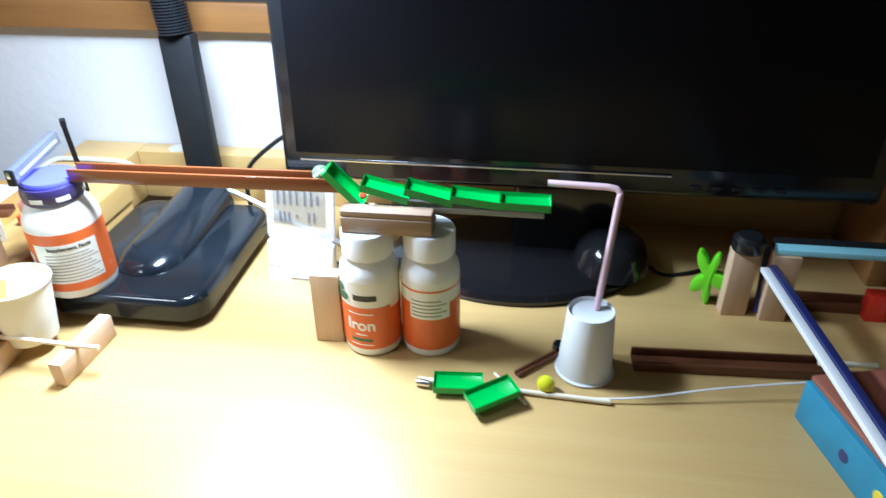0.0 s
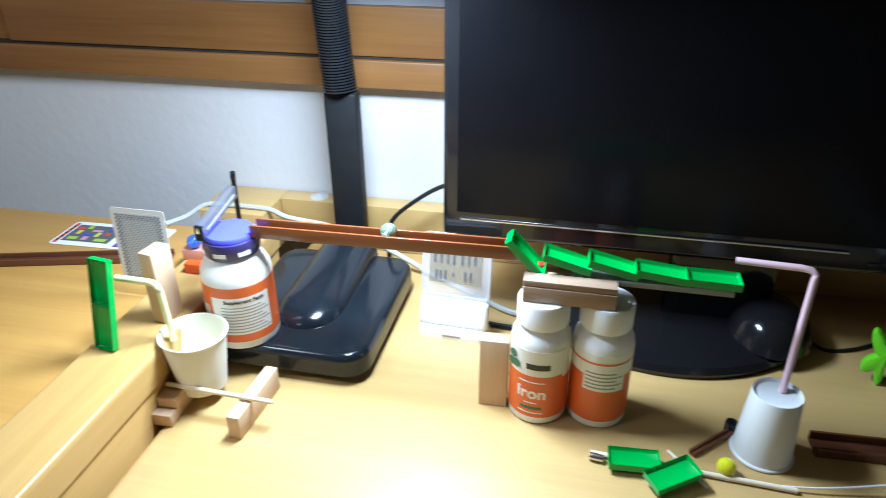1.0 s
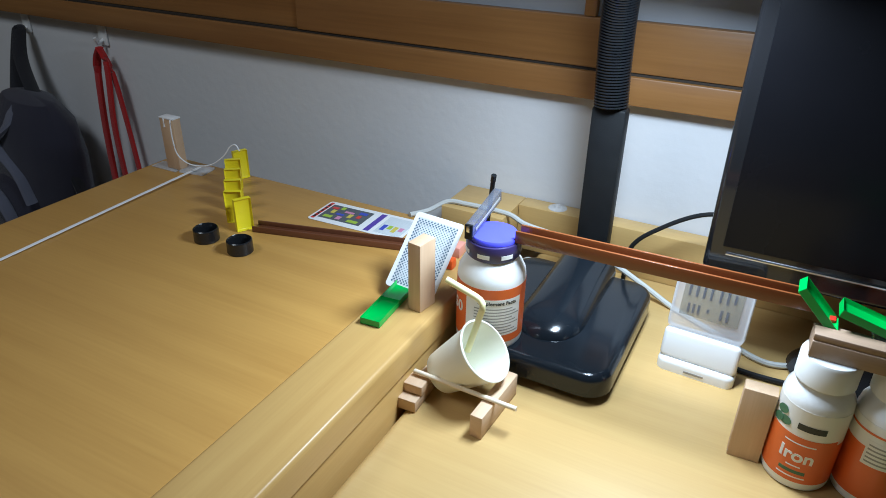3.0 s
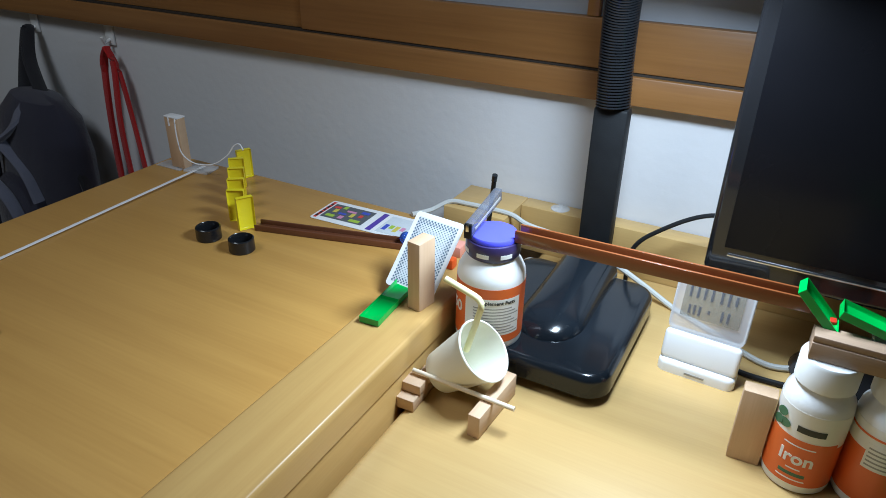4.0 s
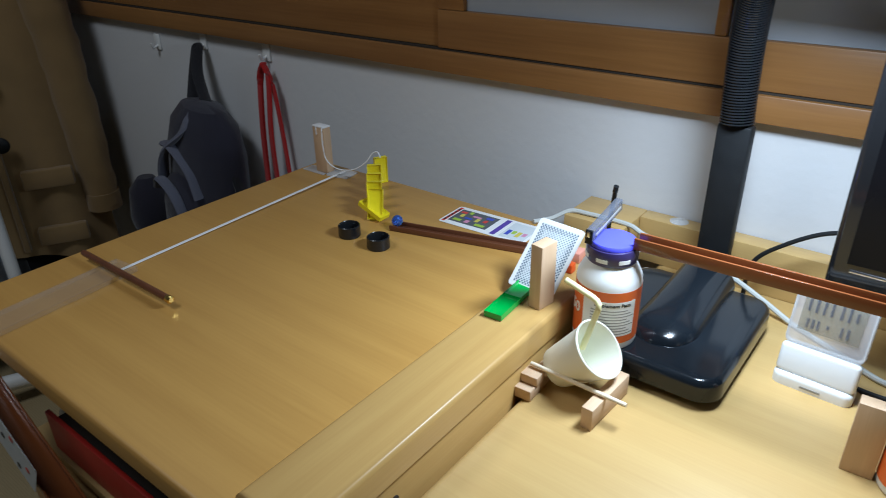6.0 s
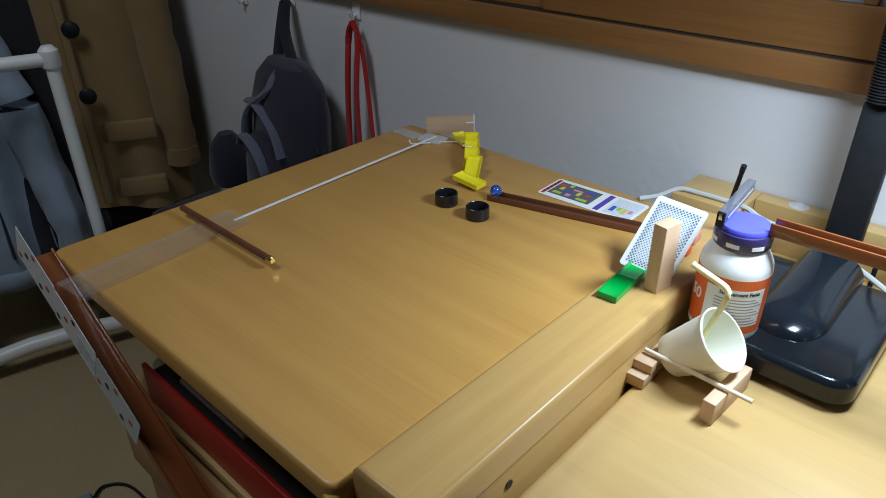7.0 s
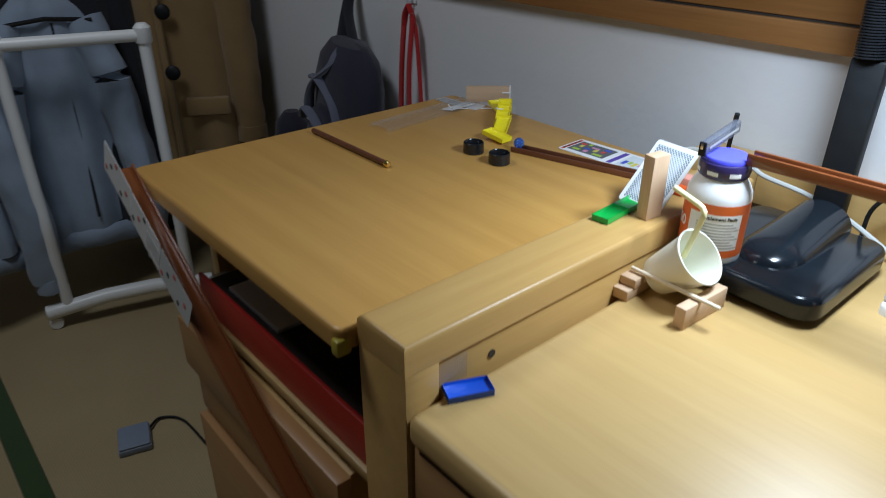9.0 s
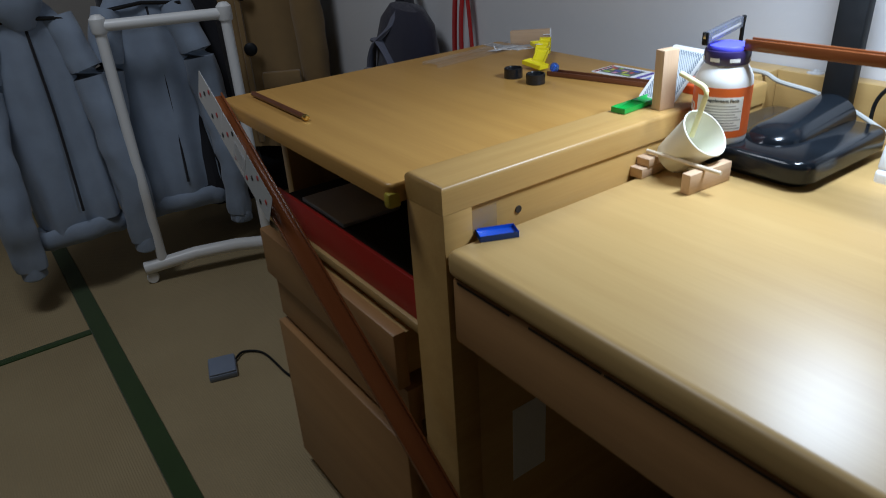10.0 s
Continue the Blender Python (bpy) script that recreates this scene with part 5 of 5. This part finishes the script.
def motions():
    # green marble along the long rail, over the bottle's lid, down into the cup
    a, b = Vector((-0.108, 0.6497, 0.8640)), Vector((-0.364, 0.6452, 0.8630))
    rows, ax = [], (b - a).cross(Vector((0, 0, 1))).normalized()
    marks = [(0, 0.0), (0.5, 0.18), (1.0, 0.403), (1.5, 0.735), (2.0, 1.0)]
    fine = []
    for (t0, s0), (t1, s1) in zip(marks, marks[1:]):
        for k in range(5):
            fine.append((t0 + (t1 - t0) * k / 5, s0 + (s1 - s0) * k / 5))
    for t, s in fine + [(2.0, 1.0)]:
        rows.append((t, rolled(a.lerp(b, s), ax, -s * (b - a).length / 0.008 * 57.3)))
    last = rows[-1][1].to_3x3().to_4x4()
    for t, p in ((2.15, (-0.368, 0.636, 0.8608)), (2.25, (-0.369, 0.617, 0.860)), (2.33, (-0.380, 0.592, 0.810)), (2.4, (-0.386, 0.577, 0.742)), (2.5, (-0.372, 0.574, 0.735)), (10, (-0.372, 0.574, 0.735))):
        rows.append((t, Matrix.Translation(p) @ last))
    walk(GREEN_BALL, rows)
    # cup tips over the stick
    c0 = Vector((-0.386, 0.577, 0.7142))
    ax = Vector((0, 1, 0))

    def cup(angle, shift):
        return Matrix.Translation(c0 + Vector(shift)) @ Matrix.Rotation(radians(angle), 4, ax)

    walk(CUP, [(0, cup(0, (0, 0, 0))), (2.3, cup(0, (0, 0, 0))), (2.4, cup(6, (0, 0, 0.001))), (2.46, cup(26, (0.0, 0, 0.003))), (2.53, cup(47, (-0.002, 0, 0.004))), (2.62, cup(48, (-0.002, 0, 0.004))), (2.8, cup(46, (-0.002, 0, 0.004))), (10, cup(46, (-0.002, 0, 0.004)))])
    s0, s1 = pose(-0.409, 0.574, 0.8275), pose(-0.349, 0.580, 0.8115, 0, 17, 0)
    walk(STRAW, [(0, s0), (2.38, s0), (2.46, pose(-0.380, 0.577, 0.822, 0, 10, 0)), (2.54, s1), (2.8, s1), (10, s1)])
    # tall domino pair falls flat along the panel
    T0 = Vector((-0.456, 0.545, PANEL + 0.0005))

    def tall(angle, lift=0.0, yaw=-8):
        return Matrix.Translation(T0 + Vector((0, 0, lift))) @ Matrix.Rotation(radians(yaw), 4, "Z") @ pose(0, 0.00375, 0, -angle, 0, 0) @ pose(0, -0.00375, 0)

    walk(TALL, [(0, tall(12)), (2.48, tall(13)), (2.55, tall(24)), (2.62, tall(48)), (2.7, tall(86, 0.0, 2)), (2.8, tall(90, 0.0, 4)), (10, tall(90, 0.0, 4))])
    # the card drops back
    k0 = pose(-0.479, 0.652, PANEL + 0.0005, -3, 0, 0)
    k1 = pose(-0.4545, 0.6195, PANEL + 0.0005, -44, 0, -6)
    mid = pose(-0.468, 0.636, PANEL + 0.0005, -16, 0, -3)
    walk(CARD, [(0, k0), (2.58, k0), (2.67, mid), (2.75, k1), (2.85, k1), (10, k1)])
    # blue marble waits, then rolls along the rail on the lid
    wait = Vector((-0.463, 0.718, PANEL + 0.0212))
    r0, r1 = Vector((-0.508, 0.7305, LIDZ + 0.0125)), Vector((-0.706, 0.679, LIDZ + 0.0125))
    bax = (r1 - r0).cross(Vector((0, 0, 1))).normalized()
    rows = [(0, rolled(wait, bax, 0)), (2.9, rolled(wait, bax, 0)), (3.3, rolled(wait.lerp(r0, 0.4) + Vector((0, 0, 0.004)), bax, -60)), (3.7, rolled(r0, bax, -140))]
    for t, s in ((4.1, 0.10), (4.3, 0.19), (4.5, 0.31), (4.7, 0.42), (4.9, 0.54), (5.0, 0.58), (5.2, 0.66), (5.4, 0.75), (5.6, 0.84), (5.8, 0.93), (6.0, 1.0), (10, 1.0)):
        rows.append((t, rolled(r0.lerp(r1, s), bax, -140 - s * (r1 - r0).length / 0.008 * 57.3 * 0.9)))
    walk(BLUE_BALL, rows)
    # yellow dominoes fall one after another
    spots = [(-0.724, 0.668), (-0.750, 0.680), (-0.776, 0.708), (-0.803, 0.737), (-0.829, 0.765), (-0.845, 0.797)]
    rests = [(-0.734, 0.686), (-0.766, 0.696), (-0.785, 0.718), (-0.805, 0.743), (-0.825, 0.770), (-0.851, 0.792)]
    turns = [62, 32, 38, 40, 44, 66]
    ends = [84, 70, 69, 68, 68, 86]
    for i, ob in enumerate(YEL):
        x, y = spots[i]
        yaw = turns[i]

        def st(angle, dx=0.0, dy=0.0, lift=0.0, extra=0):
            return pose(x + dx, y + dy, LIDZ + 0.0003 + lift, 0, 0, yaw + extra) @ pose(0, 0.00375, 0, -angle, 0, 0) @ pose(0, -0.00375, 0)

        t0 = 5.88 + 0.05 * i
        e = ends[i]
        dx, dy, ex = rests[i][0] - x, rests[i][1] - y, 30 if i == 0 else 0
        walk(ob, [(0, st(0)), (t0, st(0)), (t0 + 0.06, st(e * 0.3, 0, 0, 0.001, ex * 0.3)), (t0 + 0.13, st(e * 0.8, dx, dy, 0.003, ex)), (t0 + 0.18, st(e, dx, dy, 0.0035, ex)), (10, st(e, dx, dy, 0.0035, ex))])
    # the post topples, the thread drops
    pb = Vector((-0.957, 0.7775, LIDZ + 0.0017))

    def post(angle, yaw=0, back=0.0):
        return Matrix.Translation(pb + Vector((-0.4 * back, back, 0))) @ Matrix.Rotation(radians(yaw), 4, "Z") @ pose(0.0125, 0, 0, 0, angle, 0) @ pose(-0.0125, 0, 0)

    walk(WP, [(0, post(0)), (6.4, post(0)), (6.48, post(6, 6)), (6.54, post(26, 20, 0.004)), (6.6, post(54, 32, 0.008)), (6.68, post(88, 42, 0.014)), (6.75, post(88, 42, 0.014)), (10, post(88, 42, 0.014))])
    l0 = pose(-0.945, 0.7695, LIDZ + 0.0825)
    walk(LOOP, [(0, l0), (6.05, l0), (6.3, pose(-0.940, 0.768, LIDZ + 0.075, 20, 0, 0)), (6.6, pose(-0.93, 0.735, LIDZ + 0.012, 85, 0, -8)), (10, pose(-0.93, 0.735, LIDZ + 0.012, 85, 0, -8))])
    # strip, elastic and rod
    ys = [(0, 0.165), (6.3, 0.165), (6.9, 0.178), (7.1, 0.205), (7.3, 0.262), (7.5, 0.338), (7.7, 0.425), (7.9, 0.548), (8.0, 0.572), (8.15, 0.578), (10, 0.578)]
    x_at = lambda y: -0.893 - 0.030 * (y - 0.165) / 0.41
    walk(STRIP, [(t, pose(x_at(y), y, LIDZ, 0, 0, 5)) for t, y in ys])
    for i, ob in enumerate(BANDS):
        rows = []
        for t, y in ys:
            far = 0.792
            end = y + 0.215
            s = (i + 0.5) / 8
            span = max(far - end, 0.062)
            y0 = min(end, far - 0.062) + (span - 0.060) * i / 7
            xx = (x_at(y) - 0.018) + (-0.922 - x_at(y) + 0.018) * i / 7
            rows.append((t, pose(xx, y0, LIDZ, 0, 0, 3)))
        walk(ob, rows)
    rr = [(0, 0.366), (6.9, 0.366), (7.1, 0.372), (7.3, 0.402), (7.5, 0.447), (7.7, 0.492), (7.9, 0.545), (8.1, 0.558), (8.3, 0.560), (8.5, 0.555), (8.75, 0.530), (9.0, 0.488), (9.25, 0.443), (9.5, 0.388), (9.75, 0.326), (10, 0.258)]
    rows = []
    for t, y in rr:
        rows.append((t, Matrix.Translation((-0.878, y, LIDZ + 0.0112 - 0.0062 * min(1, max(0, (t - 8.2) / 0.25)))) @ Matrix.Rotation(-(y - 0.366) / 0.0045, 4, "X")))
    walk(RODD, rows)


motions()
